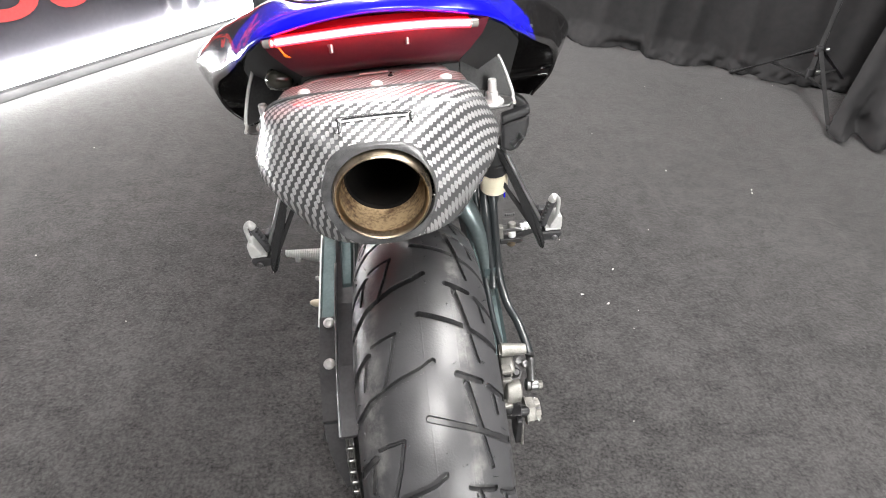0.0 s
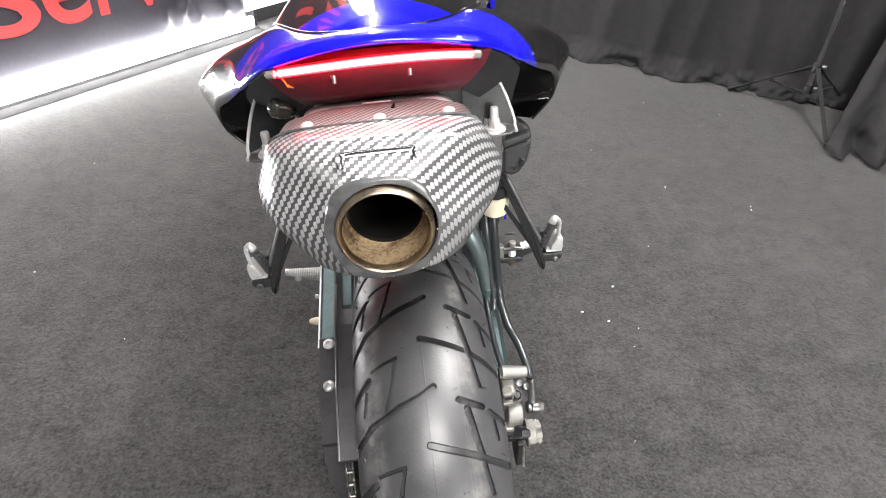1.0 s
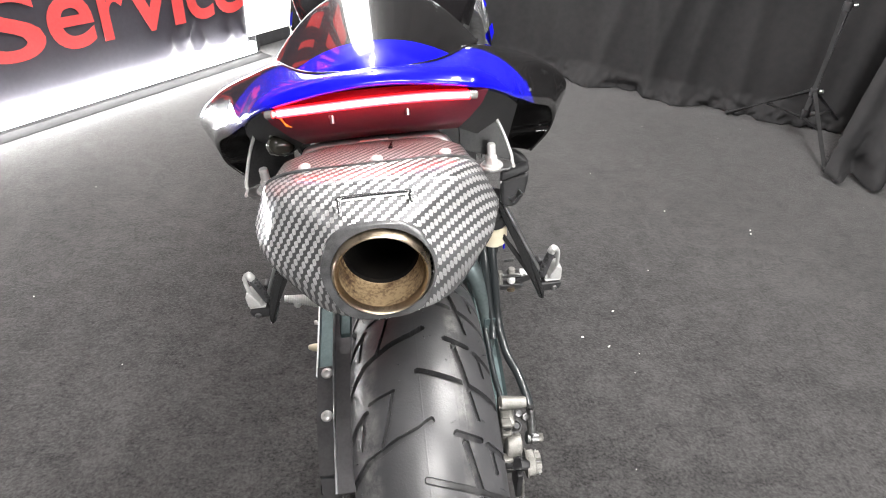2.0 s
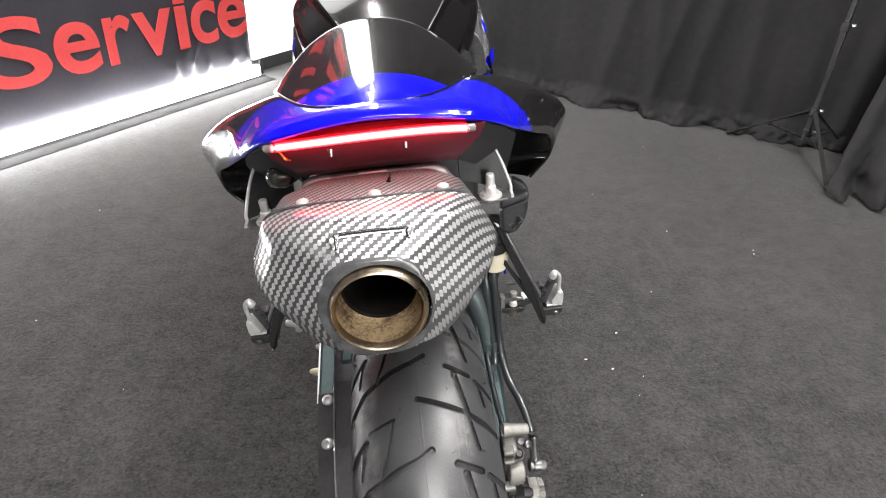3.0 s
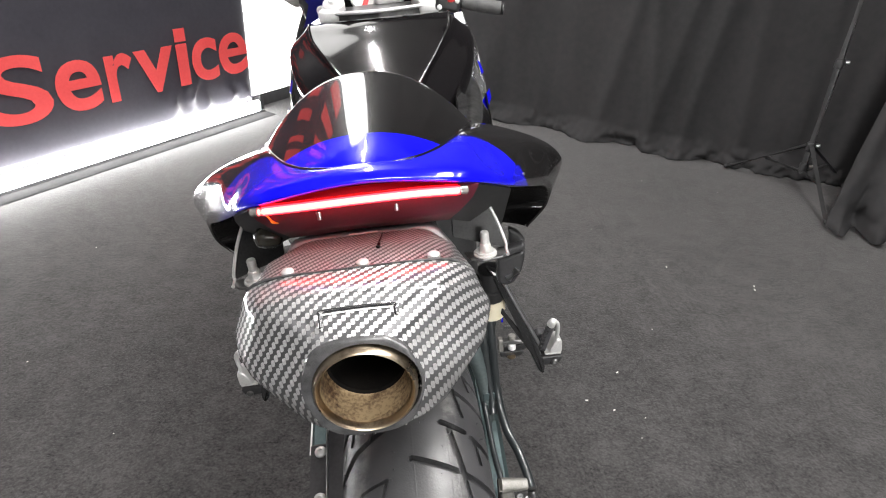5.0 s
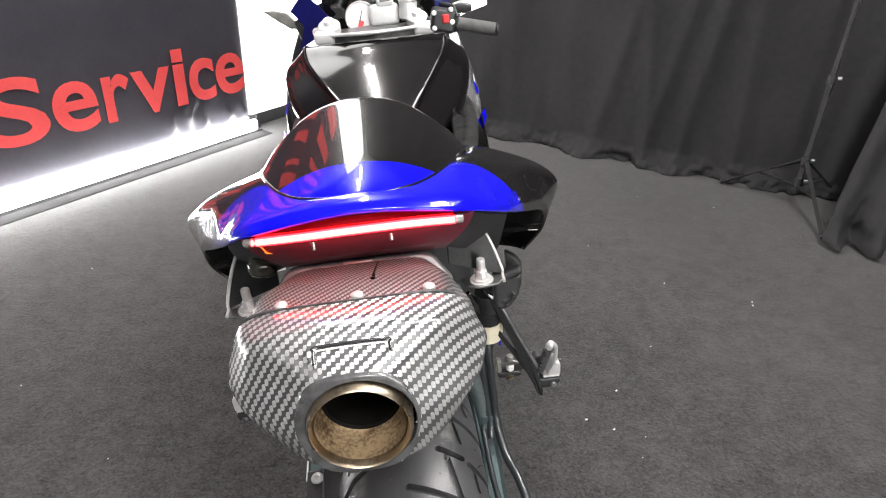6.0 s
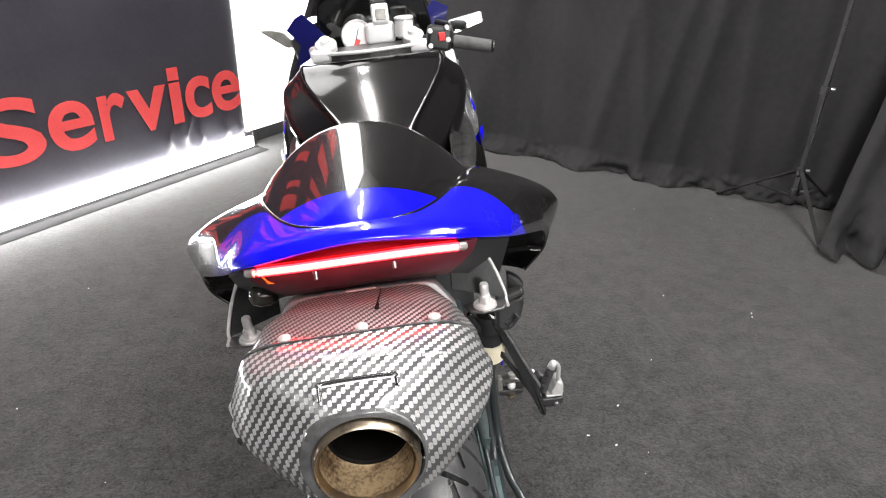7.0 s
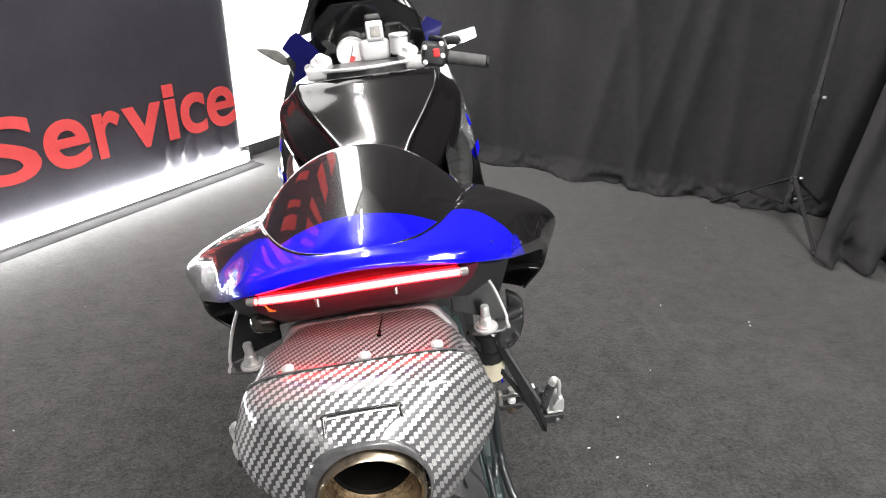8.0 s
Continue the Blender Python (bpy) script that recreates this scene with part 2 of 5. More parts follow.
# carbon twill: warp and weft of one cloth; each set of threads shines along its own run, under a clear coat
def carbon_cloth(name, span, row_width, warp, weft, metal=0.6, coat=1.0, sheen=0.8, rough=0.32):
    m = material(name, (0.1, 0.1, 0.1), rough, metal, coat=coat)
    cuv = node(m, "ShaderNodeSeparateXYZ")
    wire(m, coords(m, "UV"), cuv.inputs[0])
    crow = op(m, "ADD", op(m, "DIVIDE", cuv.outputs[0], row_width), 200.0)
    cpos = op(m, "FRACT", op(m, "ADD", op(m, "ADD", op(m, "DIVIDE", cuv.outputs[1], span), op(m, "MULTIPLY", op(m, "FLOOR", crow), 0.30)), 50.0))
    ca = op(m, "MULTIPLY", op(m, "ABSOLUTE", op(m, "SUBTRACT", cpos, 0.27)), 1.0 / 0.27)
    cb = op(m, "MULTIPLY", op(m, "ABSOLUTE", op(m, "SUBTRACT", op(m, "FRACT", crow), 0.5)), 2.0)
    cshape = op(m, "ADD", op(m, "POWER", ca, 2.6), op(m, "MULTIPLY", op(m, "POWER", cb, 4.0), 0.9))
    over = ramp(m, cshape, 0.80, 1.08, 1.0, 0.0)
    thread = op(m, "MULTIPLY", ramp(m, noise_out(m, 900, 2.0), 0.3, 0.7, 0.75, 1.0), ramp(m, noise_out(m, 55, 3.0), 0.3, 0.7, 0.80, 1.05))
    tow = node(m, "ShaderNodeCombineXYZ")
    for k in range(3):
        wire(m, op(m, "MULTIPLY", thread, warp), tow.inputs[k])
    # pale warp, dark weft: the threads' differing reflections put into the base colour
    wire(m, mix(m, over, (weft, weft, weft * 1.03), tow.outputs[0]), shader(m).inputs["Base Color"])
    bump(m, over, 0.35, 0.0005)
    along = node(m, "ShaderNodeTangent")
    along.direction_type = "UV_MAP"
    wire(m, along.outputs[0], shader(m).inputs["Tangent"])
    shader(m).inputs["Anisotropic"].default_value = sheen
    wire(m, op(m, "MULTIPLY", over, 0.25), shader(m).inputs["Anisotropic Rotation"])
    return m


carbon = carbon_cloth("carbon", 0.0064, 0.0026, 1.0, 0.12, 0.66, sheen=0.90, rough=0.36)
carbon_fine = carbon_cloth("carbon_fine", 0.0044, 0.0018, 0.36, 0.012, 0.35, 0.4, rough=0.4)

# the outlet: steel tinted gold and brown by heat
gold_steel = material("gold_steel", (0.6, 0.5, 0.35), 0.25, 1.0)
gold_tint = mix(gold_steel, ramp(gold_steel, noise_out(gold_steel, 9, 5.0), 0.3, 0.7), (0.44, 0.35, 0.24), (0.70, 0.60, 0.46))
wire(gold_steel, mix(gold_steel, ramp(gold_steel, noise_out(gold_steel, 55, 6.0, rough=0.7), 0.50, 0.72), gold_tint, (0.12, 0.085, 0.06)), shader(gold_steel).inputs["Base Color"])
wire(gold_steel, ramp(gold_steel, noise_out(gold_steel, 60, 4.0), 0.3, 0.7, 0.26, 0.42), shader(gold_steel).inputs["Roughness"])
tan_bore = vary(material("tan_bore", (0.5, 0.4, 0.28), 0.5, 0.35), (0.075, 0.038, 0.020), (0.42, 0.31, 0.18), 34.0, 0.42, 0.58, relief=0.3, fine=300, distance=0.0006)
soot = vary(material("soot", (0.02, 0.018, 0.016), 0.9, spec=0.1), (0.003, 0.003, 0.003), (0.008, 0.007, 0.006), 60.0)


# ---- mesh helpers ----
def finish(bm, name, mats, parent=None, label="", smooth=True):
    me = bpy.data.meshes.new(name)
    bmesh.ops.recalc_face_normals(bm, faces=bm.faces)
    for f in bm.faces:
        f.smooth = smooth
    bm.to_mesh(me)
    bm.free()
    for m in (mats if isinstance(mats, (list, tuple)) else [mats]):
        me.materials.append(m)
    ob = new(name, me)
    if smooth and len(me.polygons) < 4000:
        me.set_sharp_from_angle(angle=math.radians(50))
        even = ob.modifiers.new("even_normals", "WEIGHTED_NORMAL")
        even.keep_sharp = True
    if parent is not None:
        ob.parent = parent
    if label:
        tagged(ob, label)
    return ob


def part(name, bm, mats, parent, label="", smooth=True):
    return finish(bm, name, mats, parent, label, smooth)


def empty(name, m, label, category, group="", kind=""):
    ob = new(name)
    ob.matrix_world = m
    ob.empty_display_size = 0.1
    return tagged(ob, label, category, group, kind)


def box(bm, c, size, bevel=0.0, m=None, segments=2):
    """A bevelled box about c."""
    r = bmesh.ops.create_cube(bm, size=1.0)
    for v in r["verts"]:
        v.co = Vector((v.co.x * size[0], v.co.y * size[1], v.co.z * size[2]))
    if bevel:
        e = list({e for v in r["verts"] for e in v.link_edges})
        out = bmesh.ops.bevel(bm, geom=e, offset=bevel, segments=segments, affect="EDGES", profile=0.5)
        vs = list({v for f in out["faces"] for v in f.verts} | {v for v in r["verts"] if v.is_valid})
    else:
        vs = r["verts"]
    t = Matrix.Translation(c) @ (m if m is not None else Matrix.Identity(4))
    for v in vs:
        v.co = t @ v.co
    return bm


def frame_axes(d):
    d = d.normalized()
    up = Vector((0, 0, 1)) if abs(d.z) < 0.95 else Vector((1, 0, 0))
    a = d.cross(up).normalized()
    return a, a.cross(d).normalized()


def spline(points, count):
    """Catmull-Rom through the points, count samples a span."""
    p = [Vector(q) for q in points]
    p = [p[0] * 2 - p[1]] + p + [p[-1] * 2 - p[-2]]
    out = []
    for i in range(1, len(p) - 2):
        for k in range(count):
            t = k / count
            out.append(0.5 * ((2 * p[i]) + (p[i + 1] - p[i - 1]) * t + (2 * p[i - 1] - 5 * p[i] + 4 * p[i + 1] - p[i + 2]) * t * t + (3 * p[i] - p[i - 1] - 3 * p[i + 1] + p[i + 2]) * t ** 3))
    return out + [p[-2]]


def tube(bm, points, radius, sides=12, caps=True):
    """A round tube along the points; radius is a number or one per point."""
    pts = [Vector(p) for p in points]
    rings = []
    a = None
    for i, p in enumerate(pts):
        d = (pts[min(i + 1, len(pts) - 1)] - pts[max(i - 1, 0)]).normalized()
        if a is None:
            a, b = frame_axes(d)
        else:
            a = (a - d * a.dot(d)).normalized()
            b = d.cross(a)
        r = radius[i] if isinstance(radius, (list, tuple)) else radius
        rings.append([bm.verts.new(p + (a * math.cos(k / sides * math.tau) + b * math.sin(k / sides * math.tau)) * r) for k in range(sides)])
    for r0, r1 in zip(rings, rings[1:]):
        for k in range(sides):
            bm.faces.new((r0[k], r0[(k + 1) % sides], r1[(k + 1) % sides], r1[k]))
    if caps:
        bm.faces.new(rings[0][::-1])
        bm.faces.new(rings[-1])
    return bm


def rod(bm, a, b, radius, sides=14, bevel=0.0):
    """A round bar with eased ends."""
    a, b = Vector(a), Vector(b)
    d = (b - a).normalized()
    e = bevel or min(radius * 0.25, (b - a).length * 0.2)
    return tube(bm, [a, a + d * e, b - d * e, b], [radius - e, radius, radius, radius - e], sides)


def lathe(bm, profile, centre, axis, sides=32, closed=False):
    """profile: (radius, height along the axis)."""
    d = Vector(axis).normalized()
    a, b = frame_axes(d)
    rings = [[bm.verts.new(Vector(centre) + d * h + (a * math.cos(k / sides * math.tau) + b * math.sin(k / sides * math.tau)) * max(r, 1e-5)) for k in range(sides)] for r, h in profile]
    pairs = list(zip(rings, rings[1:])) + ([(rings[-1], rings[0])] if closed else [])
    for r0, r1 in pairs:
        for k in range(sides):
            bm.faces.new((r0[k], r0[(k + 1) % sides], r1[(k + 1) % sides], r1[k]))
    return bm


def loft(bm, sections, closed=True, caps=True):
    """Sections: equal-length lists of points; joined in order."""
    rings = [[bm.verts.new(Vector(p)) for p in s] for s in sections]
    n = len(rings[0])
    for r0, r1 in zip(rings, rings[1:]):
        for k in range(n if closed else n - 1):
            bm.faces.new((r0[k], r0[(k + 1) % n], r1[(k + 1) % n], r1[k]))
    if caps and closed:
        bm.faces.new(rings[0][::-1])
        bm.faces.new(rings[-1])
    return rings


def plate(bm, outline, depth, normal, bevel=0.0):
    """A flat plate from an outline (points in one plane), thickened along normal."""
    n = Vector(normal).normalized() * depth
    a = [bm.verts.new(Vector(p)) for p in outline]
    b = [bm.verts.new(Vector(p) + n) for p in outline]
    faces = [bm.faces.new(a[::-1]), bm.faces.new(b)]
    k = len(a)
    for i in range(k):
        faces.append(bm.faces.new((a[i], a[(i + 1) % k], b[(i + 1) % k], b[i])))
    if bevel:
        bmesh.ops.bevel(bm, geom=list({e for f in faces for e in f.edges}), offset=bevel, segments=2, affect="EDGES", profile=0.5)
    return bm


def hex_bolt(bm, c, axis, r, h):
    """Hexagon head with a washer."""
    c, d = Vector(c), Vector(axis).normalized()
    lathe(bm, [(0, 0), (r * 1.5, 0), (r * 1.5, h * 0.22), (0, h * 0.22)], c, d, 20)
    lathe(bm, [(r, h * 0.22), (r, h * 0.9), (r * 0.85, h), (0, h)], c, d, 6)
    return bm


def solid(bm, thickness):
    bmesh.ops.recalc_face_normals(bm, faces=bm.faces)
    bmesh.ops.solidify(bm, geom=list(bm.faces), thickness=thickness)
    return bm


# ---- the room ----
def quad_slab(name, corners, depth, normal, mat, label, category):
    ob = finish(plate(bmesh.new(), corners, depth, normal), name, mat, smooth=False)
    return tagged(ob, label, category, kind="structure")


T = 0.12
fl = [room(ROOM_S0 - T, -T, 0), room(ROOM_S1 + 0.22 + T, -T, 0), room(ROOM_S1 + 0.22 + T, ROOM_W + T, 0), room(ROOM_S0 - T, ROOM_W + T, 0)]
quad_slab("floor", fl, 0.1, (0, 0, -1), carpet, "dark grey short-pile carpet floor with specks of lint", "floor")
quad_slab("ceiling", [p + Vector((0, 0, ROOM_H)) for p in fl], 0.1, (0, 0, 1), ceiling_paint, "plain grey painted ceiling", "ceiling")


def wall(name, p, q, out, label):
    p, q = Vector(p), Vector(q)
    quad_slab(name, [p, q, q + Vector((0, 0, ROOM_H)), p + Vector((0, 0, ROOM_H))], T - 0.01, out, dark_paint, label, "wall")


e = 0.001
wall("wall_left", room(ROOM_S0, -0.06, e), room(ROOM_S1 + 0.22, -0.06, e), -V, "dark painted wall behind the printed banner")
wall("wall_front", room(ROOM_S1 + 0.22, -0.06, e), room(ROOM_S1 + 0.22, ROOM_W, e), U, "dark painted wall behind the grey curtain")
wall("wall_right", room(ROOM_S0, ROOM_W, e), room(ROOM_S1 + 0.22, ROOM_W, e), V, "dark painted wall of the photo room")
wall("wall_back", room(ROOM_S0, -0.06, e), room(ROOM_S0, ROOM_W, e), -U, "dark painted wall of the photo room")

for s, w, wide, length, watts, turn in LIGHTS:
    slim = wide < 0.2
    fixture = empty("ceiling_light", room_pose(s, w, ROOM_H, turn), "slim white LED tube fixture fixed under the grey ceiling" if slim else "wide white LED panel fixed under the grey ceiling", "ceiling light", "ceiling lights")
    part("housing", box(bmesh.new(), (0, 0, -0.025), (wide + 0.04, length + 0.06, 0.05), 0.006), white_glare, fixture)
    part("diffuser", box(bmesh.new(), (0, 0, -0.068), (wide - 0.01, length, 0.03), 0.01), tube_glow if slim else sheet_glow, fixture, "glowing white diffuser")

# banner: hanging cloth with soft folds, clear of the floor
bm = bmesh.new()
cols, rows_n = 400, 120
S0, S1, Z0, Z1 = -4.6, -0.045, 0.075, 3.10
grid = []
for j in range(rows_n + 1):
    row = []
    for i in range(cols + 1):
        s, z = S0 + (S1 - S0) * i / cols, Z0 + (Z1 - Z0) * j / rows_n
        k = noise.noise(Vector((s * 2.3, z * 0.5, 1.0))) * 0.010 + noise.noise(Vector((s * 7.0, z * 1.2, 4.0))) * 0.0025
        # upright folds at the foot that catch the light bar
        for s0, peak, wide, deep in ((-0.63, 0.17, 0.026, 0.050), (-0.51, 0.20, 0.024, 0.060), (-0.41, 0.14, 0.022, 0.040), (-0.23, 0.145, 0.034, 0.050), (-0.11, 0.135, 0.030, 0.045)):
            k += deep * math.exp(-((s - s0 - 0.35 * (z - 0.1) + 0.02 * math.sin(z * 40)) / wide) ** 2) * math.exp(-((z - peak) / 0.055) ** 2)
        row.append(bm.verts.new(room(s, k * min(1.0, (z - Z0) * 2 + 0.3) - 0.012, z)))
    grid.append(row)
for j in range(rows_n):
    for i in range(cols):
        bm.faces.new((grid[j][i], grid[j][i + 1], grid[j + 1][i + 1], grid[j + 1][i]))
banner = tagged(finish(solid(bm, 0.003), "banner", banner_cloth), "black vinyl banner with large red lettering hung on the wall", "banner")


def lettering(text, s0, s1, z0, z1, parent):
    """One printed letter on the banner, filling s0 to s1 along it and z0 to z1 up it."""
    curve = bpy.data.curves.new("letter", "FONT")
    curve.body, curve.extrude, curve.offset, curve.resolution_u = text, 0.002, 0.018, 6
    tmp = bpy.data.objects.new("tmp", curve)
    scene.collection.objects.link(tmp)
    me = bpy.data.meshes.new_from_object(tmp.evaluated_get(bpy.context.evaluated_depsgraph_get()))
    bpy.data.objects.remove(tmp)
    xs, ys = [v.co.x for v in me.vertices], [v.co.y for v in me.vertices]
    kx, ky = (s1 - s0) / (max(xs) - min(xs)), (z1 - z0) / (max(ys) - min(ys))
    for v in me.vertices:
        x, y, z = v.co
        v.co = room(s0 + (x - min(xs)) * kx, 0.006 + z, z0 + (y - min(ys)) * ky)
    me.materials.append(red_print)
    ob = new("letter", me)
    ob.parent = parent
    return ob


for text, s0, s1, z0, z1 in (("S", -1.500, -1.237, 0.254, 0.538), ("e", -1.215, -1.000, 0.254, 0.480), ("r", -0.965, -0.822, 0.259, 0.476), ("v", -0.808, -0.579, 0.257, 0.472), ("c", -0.462, -0.286, 0.257, 0.482), ("e", -0.274, -0.063, 0.257, 0.485)):
    lettering(text, s0, s1, z0, z1, banner)
# the i: an upright bar under a square dot
bm = bmesh.new()
for z0, z1 in ((0.259, 0.472), (0.483, 0.548)):
    plate(bm, [room(s, 0.006, z) for s, z in ((-0.557, z0), (-0.488, z0), (-0.488, z1), (-0.557, z1))], 0.002, V)
part("letter", bm, red_print, banner, smooth=False)


def print_bar(s0, s1, z0, z1):
    part("printed_bar", plate(bmesh.new(), [room(s0, 0.006, z0), room(s1, 0.006, z0), room(s1, 0.006, z1), room(s0, 0.006, z1)], 0.002, V, 0.0008), red_print, banner, smooth=False)


# further print higher up, too indistinct to read
for k in range(9):
    print_bar(-2.30 + k * 0.25, -2.30 + k * 0.25 + (0.10, 0.16, 0.07)[k % 3], 1.05, 1.45)
for k in range(7):
    print_bar(-2.20 + k * 0.31, -2.20 + k * 0.31 + (0.20, 0.11, 0.16)[k % 3], 1.75, 2.20)

# LED bar on the floor along the foot of the banner
strip = empty("led_bar", room_pose(0, 0.035, 0), "white LED light bar lying on the carpet under the banner", "light bar")
part("housing", box(bmesh.new(), (-0.014, -1.65, 0.006), (0.044, 3.28, 0.010), 0.003), satin_black, strip)
part("diffuser", box(bmesh.new(), (-0.016, -1.65, 0.043), (0.036, 3.26, 0.064), 0.012), led_white, strip, "glowing white diffuser")
# low lip; its dark flat apron stands in for the bar's shade on the carpet
lip = bmesh.new()
loft(lip, [[(x, y, z) for x, z in ((0.004, -0.002), (0.004, 0.014), (0.010, 0.015), (0.020, 0.006), (0.095, 0.002), (0.110, -0.002))] for y in (-3.30, 0.0)])
part("front_lip", lip, lip_grey, strip, "front lip with a dark apron painting in its shade on the carpet", smooth=False)


# white light panel in the corner
panel = empty("softbox", room_pose(0.33, -0.008, 0.10), "tall white glowing softbox standing in the corner", "softbox")
part("diffuser", box(bmesh.new(), (0.0, 0.0, 1.50), (0.03, 0.74, 3.0), 0.008), panel_glow, panel, "evenly glowing white face")
part("frame", box(bmesh.new(), (-0.03, 0.0, 1.50), (0.025, 0.70, 2.96), 0.005), satin_black, panel)
for y in (-0.3, 0.3):
    part("foot", box(bmesh.new(), (-0.02, y, -0.05), (0.05, 0.03, 0.10), 0.004), satin_black, panel)

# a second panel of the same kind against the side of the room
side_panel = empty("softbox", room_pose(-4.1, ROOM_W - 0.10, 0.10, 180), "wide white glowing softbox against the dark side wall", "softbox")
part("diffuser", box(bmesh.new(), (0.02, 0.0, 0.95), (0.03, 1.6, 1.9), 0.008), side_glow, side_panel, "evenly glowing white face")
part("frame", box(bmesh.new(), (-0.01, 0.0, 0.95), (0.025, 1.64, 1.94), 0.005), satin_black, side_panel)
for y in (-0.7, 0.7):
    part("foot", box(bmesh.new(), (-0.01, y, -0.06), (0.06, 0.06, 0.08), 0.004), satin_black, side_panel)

# curtain on the front wall, with deep soft folds
bm = bmesh.new()
cols, rows_n = 700, 80
grid = []
for j in range(rows_n + 1):
    row = []
    for i in range(cols + 1):
        w, z = 0.02 + (ROOM_W - 0.04) * i / cols, ROOM_H * 0.985 * (j / rows_n) ** 1.8 + 0.002
        lean = w + 0.10 * (z / ROOM_H) + 0.05 * noise.noise(Vector((w, z, 9)))
        k = 0.05 * noise.noise(Vector((lean * 1.6, z * 0.4, 2.0))) + 0.014 * noise.noise(Vector((lean * 5.5, z * 0.35, 7.0)))
        k += 0.012 * noise.noise(Vector((lean * 13, z * 0.8, 5.0))) * max(0.3, 1 - z)
        # long slanting pleats
        for w0, slope, wide, deep in ((1.30, 0.30, 0.10, 0.018), (2.02, 0.20, 0.05, 0.030), (2.17, -0.15, 0.045, 0.040), (2.30, 0.16, 0.04, 0.035), (2.46, 0.13, 0.05, 0.045), (2.66, -0.05, 0.05, 0.035), (3.2, 0.1, 0.06, 0.04)):
            k += 0.6 * deep * math.exp(-((w - w0 - slope * (z - 0.6)) / wide) ** 2)
        k += max(0.0, 0.10 - z) * 0.9 * (0.5 + noise.noise(Vector((w * 4, 3, 3))))
        hem = max(0.0, 1 - z / 0.13) * (0.18 + 0.82 * min(1.0, w / 2.7))
        k += hem * (0.045 * noise.noise(Vector((w * 14, z * 22, 1.0))) + 0.025 * noise.noise(Vector((w * 34, z * 40, 8.0))))
        z += 0.02 * hem * max(0.0, noise.noise(Vector((w * 9, 2.0, 4.0))))
        row.append(bm.verts.new(room(ROOM_S1 - k + 0.10 * math.exp(-w * 1.6), w, z)))
    grid.append(row)
for j in range(rows_n):
    for i in range(cols):
        bm.faces.new((grid[j][i], grid[j][i + 1], grid[j + 1][i + 1], grid[j + 1][i]))
tagged(finish(solid(bm, 0.003), "curtain", curtain_cloth), "dark grey cloth curtain hanging in loose folds to the carpet", "curtain")

# cloth gathered towards the floor beside the stand
bm = bmesh.new()
cols, rows_n = 200, 70
grid = []
for j in range(rows_n + 1):
    row = []
    v = j / rows_n
    for i in range(cols + 1):
        u = i / cols
        foot = Vector((1.90, 1.66, 0)).lerp(Vector((2.95, 1.05, 0)), u)
        head = Vector((2.50, 2.12, 2.4)).lerp(Vector((3.30, 1.45, 2.4)), u)
        p = foot.lerp(head, v)
        p += Vector((0.5, 0.35, 0)) * (0.35 * math.sin(min(v * 2.2, 1.0) * math.pi / 2) - 0.25 * v)
        fold = 0.055 * math.sin(u * 27 + 5 * noise.noise(Vector((u * 3, v * 1.5, 0)))) * (0.5 + 0.5 * v) + 0.05 * noise.noise(Vector((u * 5, v * 4, 2))) + 0.02 * noise.noise(Vector((u * 16 + v * 8, v * 9, 6)))
        low = max(0.0, 1 - v * 8)
        crumple = 1.8 * low * (0.10 * noise.noise(Vector((u * 11, v * 26, 5))) + 0.06 * (0.5 - abs(noise.noise(Vector((u * 17, v * 55, 3))))))
        p += Vector((-0.5, -0.86, 0)) * (fold + crumple)
        p.z = max(0.004, p.z + 0.06 * max(0.0, 1 - v * 10) * (0.5 + noise.noise(Vector((u * 11, v * 20, 8)))))
        row.append(bm.verts.new(p))
    grid.append(row)
for j in range(rows_n):
    for i in range(cols):
        bm.faces.new((grid[j][i], grid[j][i + 1], grid[j + 1][i + 1], grid[j + 1][i]))
tagged(finish(solid(bm, 0.003), "drape", curtain_cloth), "dark grey cloth draped down and crumpled on the carpet", "drape")

# light stand
SX, SY = 2.028, 2.05
stand = empty("light_stand", pose(SX, SY, 0), "black folding light stand on three spread legs", "light stand")
part("pole", tube(bmesh.new(), [(0, 0, 0.10), (0, 0, 0.62)], 0.0155), stand_black, stand)
part("pole", tube(bmesh.new(), [(0, 0, 0.60), (0, 0, 1.09)], 0.0135), stand_black, stand)
part("pole", tube(bmesh.new(), [(0, 0, 1.07), (0, 0, 2.0)], 0.0115), stand_black, stand)
for z in (0.235, 0.62, 1.08, 0.13):
    collar = part("collar", rod(bmesh.new(), (0, 0, z - 0.022), (0, 0, z + 0.022), 0.019), satin_black, stand)
    part("knob", rod(bmesh.new(), (0.016, -0.01, z + 0.008), (0.034, -0.018, z + 0.010), 0.009), steel, collar, "bright metal knob")
for fx, fy in ((1.933, 1.681), (1.83, 2.362), (2.367, 2.171)):
    d = Vector((fx - SX, fy - SY, 0))
    leg = part("leg", tube(bmesh.new(), [d.normalized() * 0.018 + Vector((0, 0, 0.235)), d + Vector((0, 0, 0.012))], 0.0100), stand_black, stand)
    part("rubber_foot", rod(bmesh.new(), d * 0.97 + Vector((0, 0, 0.022)), d * 1.02 + Vector((0, 0, 0.011)), 0.011), matt_black, leg)
    part("brace", tube(bmesh.new(), [d.normalized() * 0.018 + Vector((0, 0, 0.11)), d * 0.5 + Vector((0, 0, 0.122))], 0.0075), stand_black, stand)

# ---- the motorcycle: axes x right, y ahead, z up, origin under the rear axle ----
LEAN_LEFT = 7.3
bike = empty("motorcycle", pose(0.086, 0, 0, 0, -LEAN_LEFT, 0), "blue and black sport motorcycle leaning on its side stand", "motorcycle")


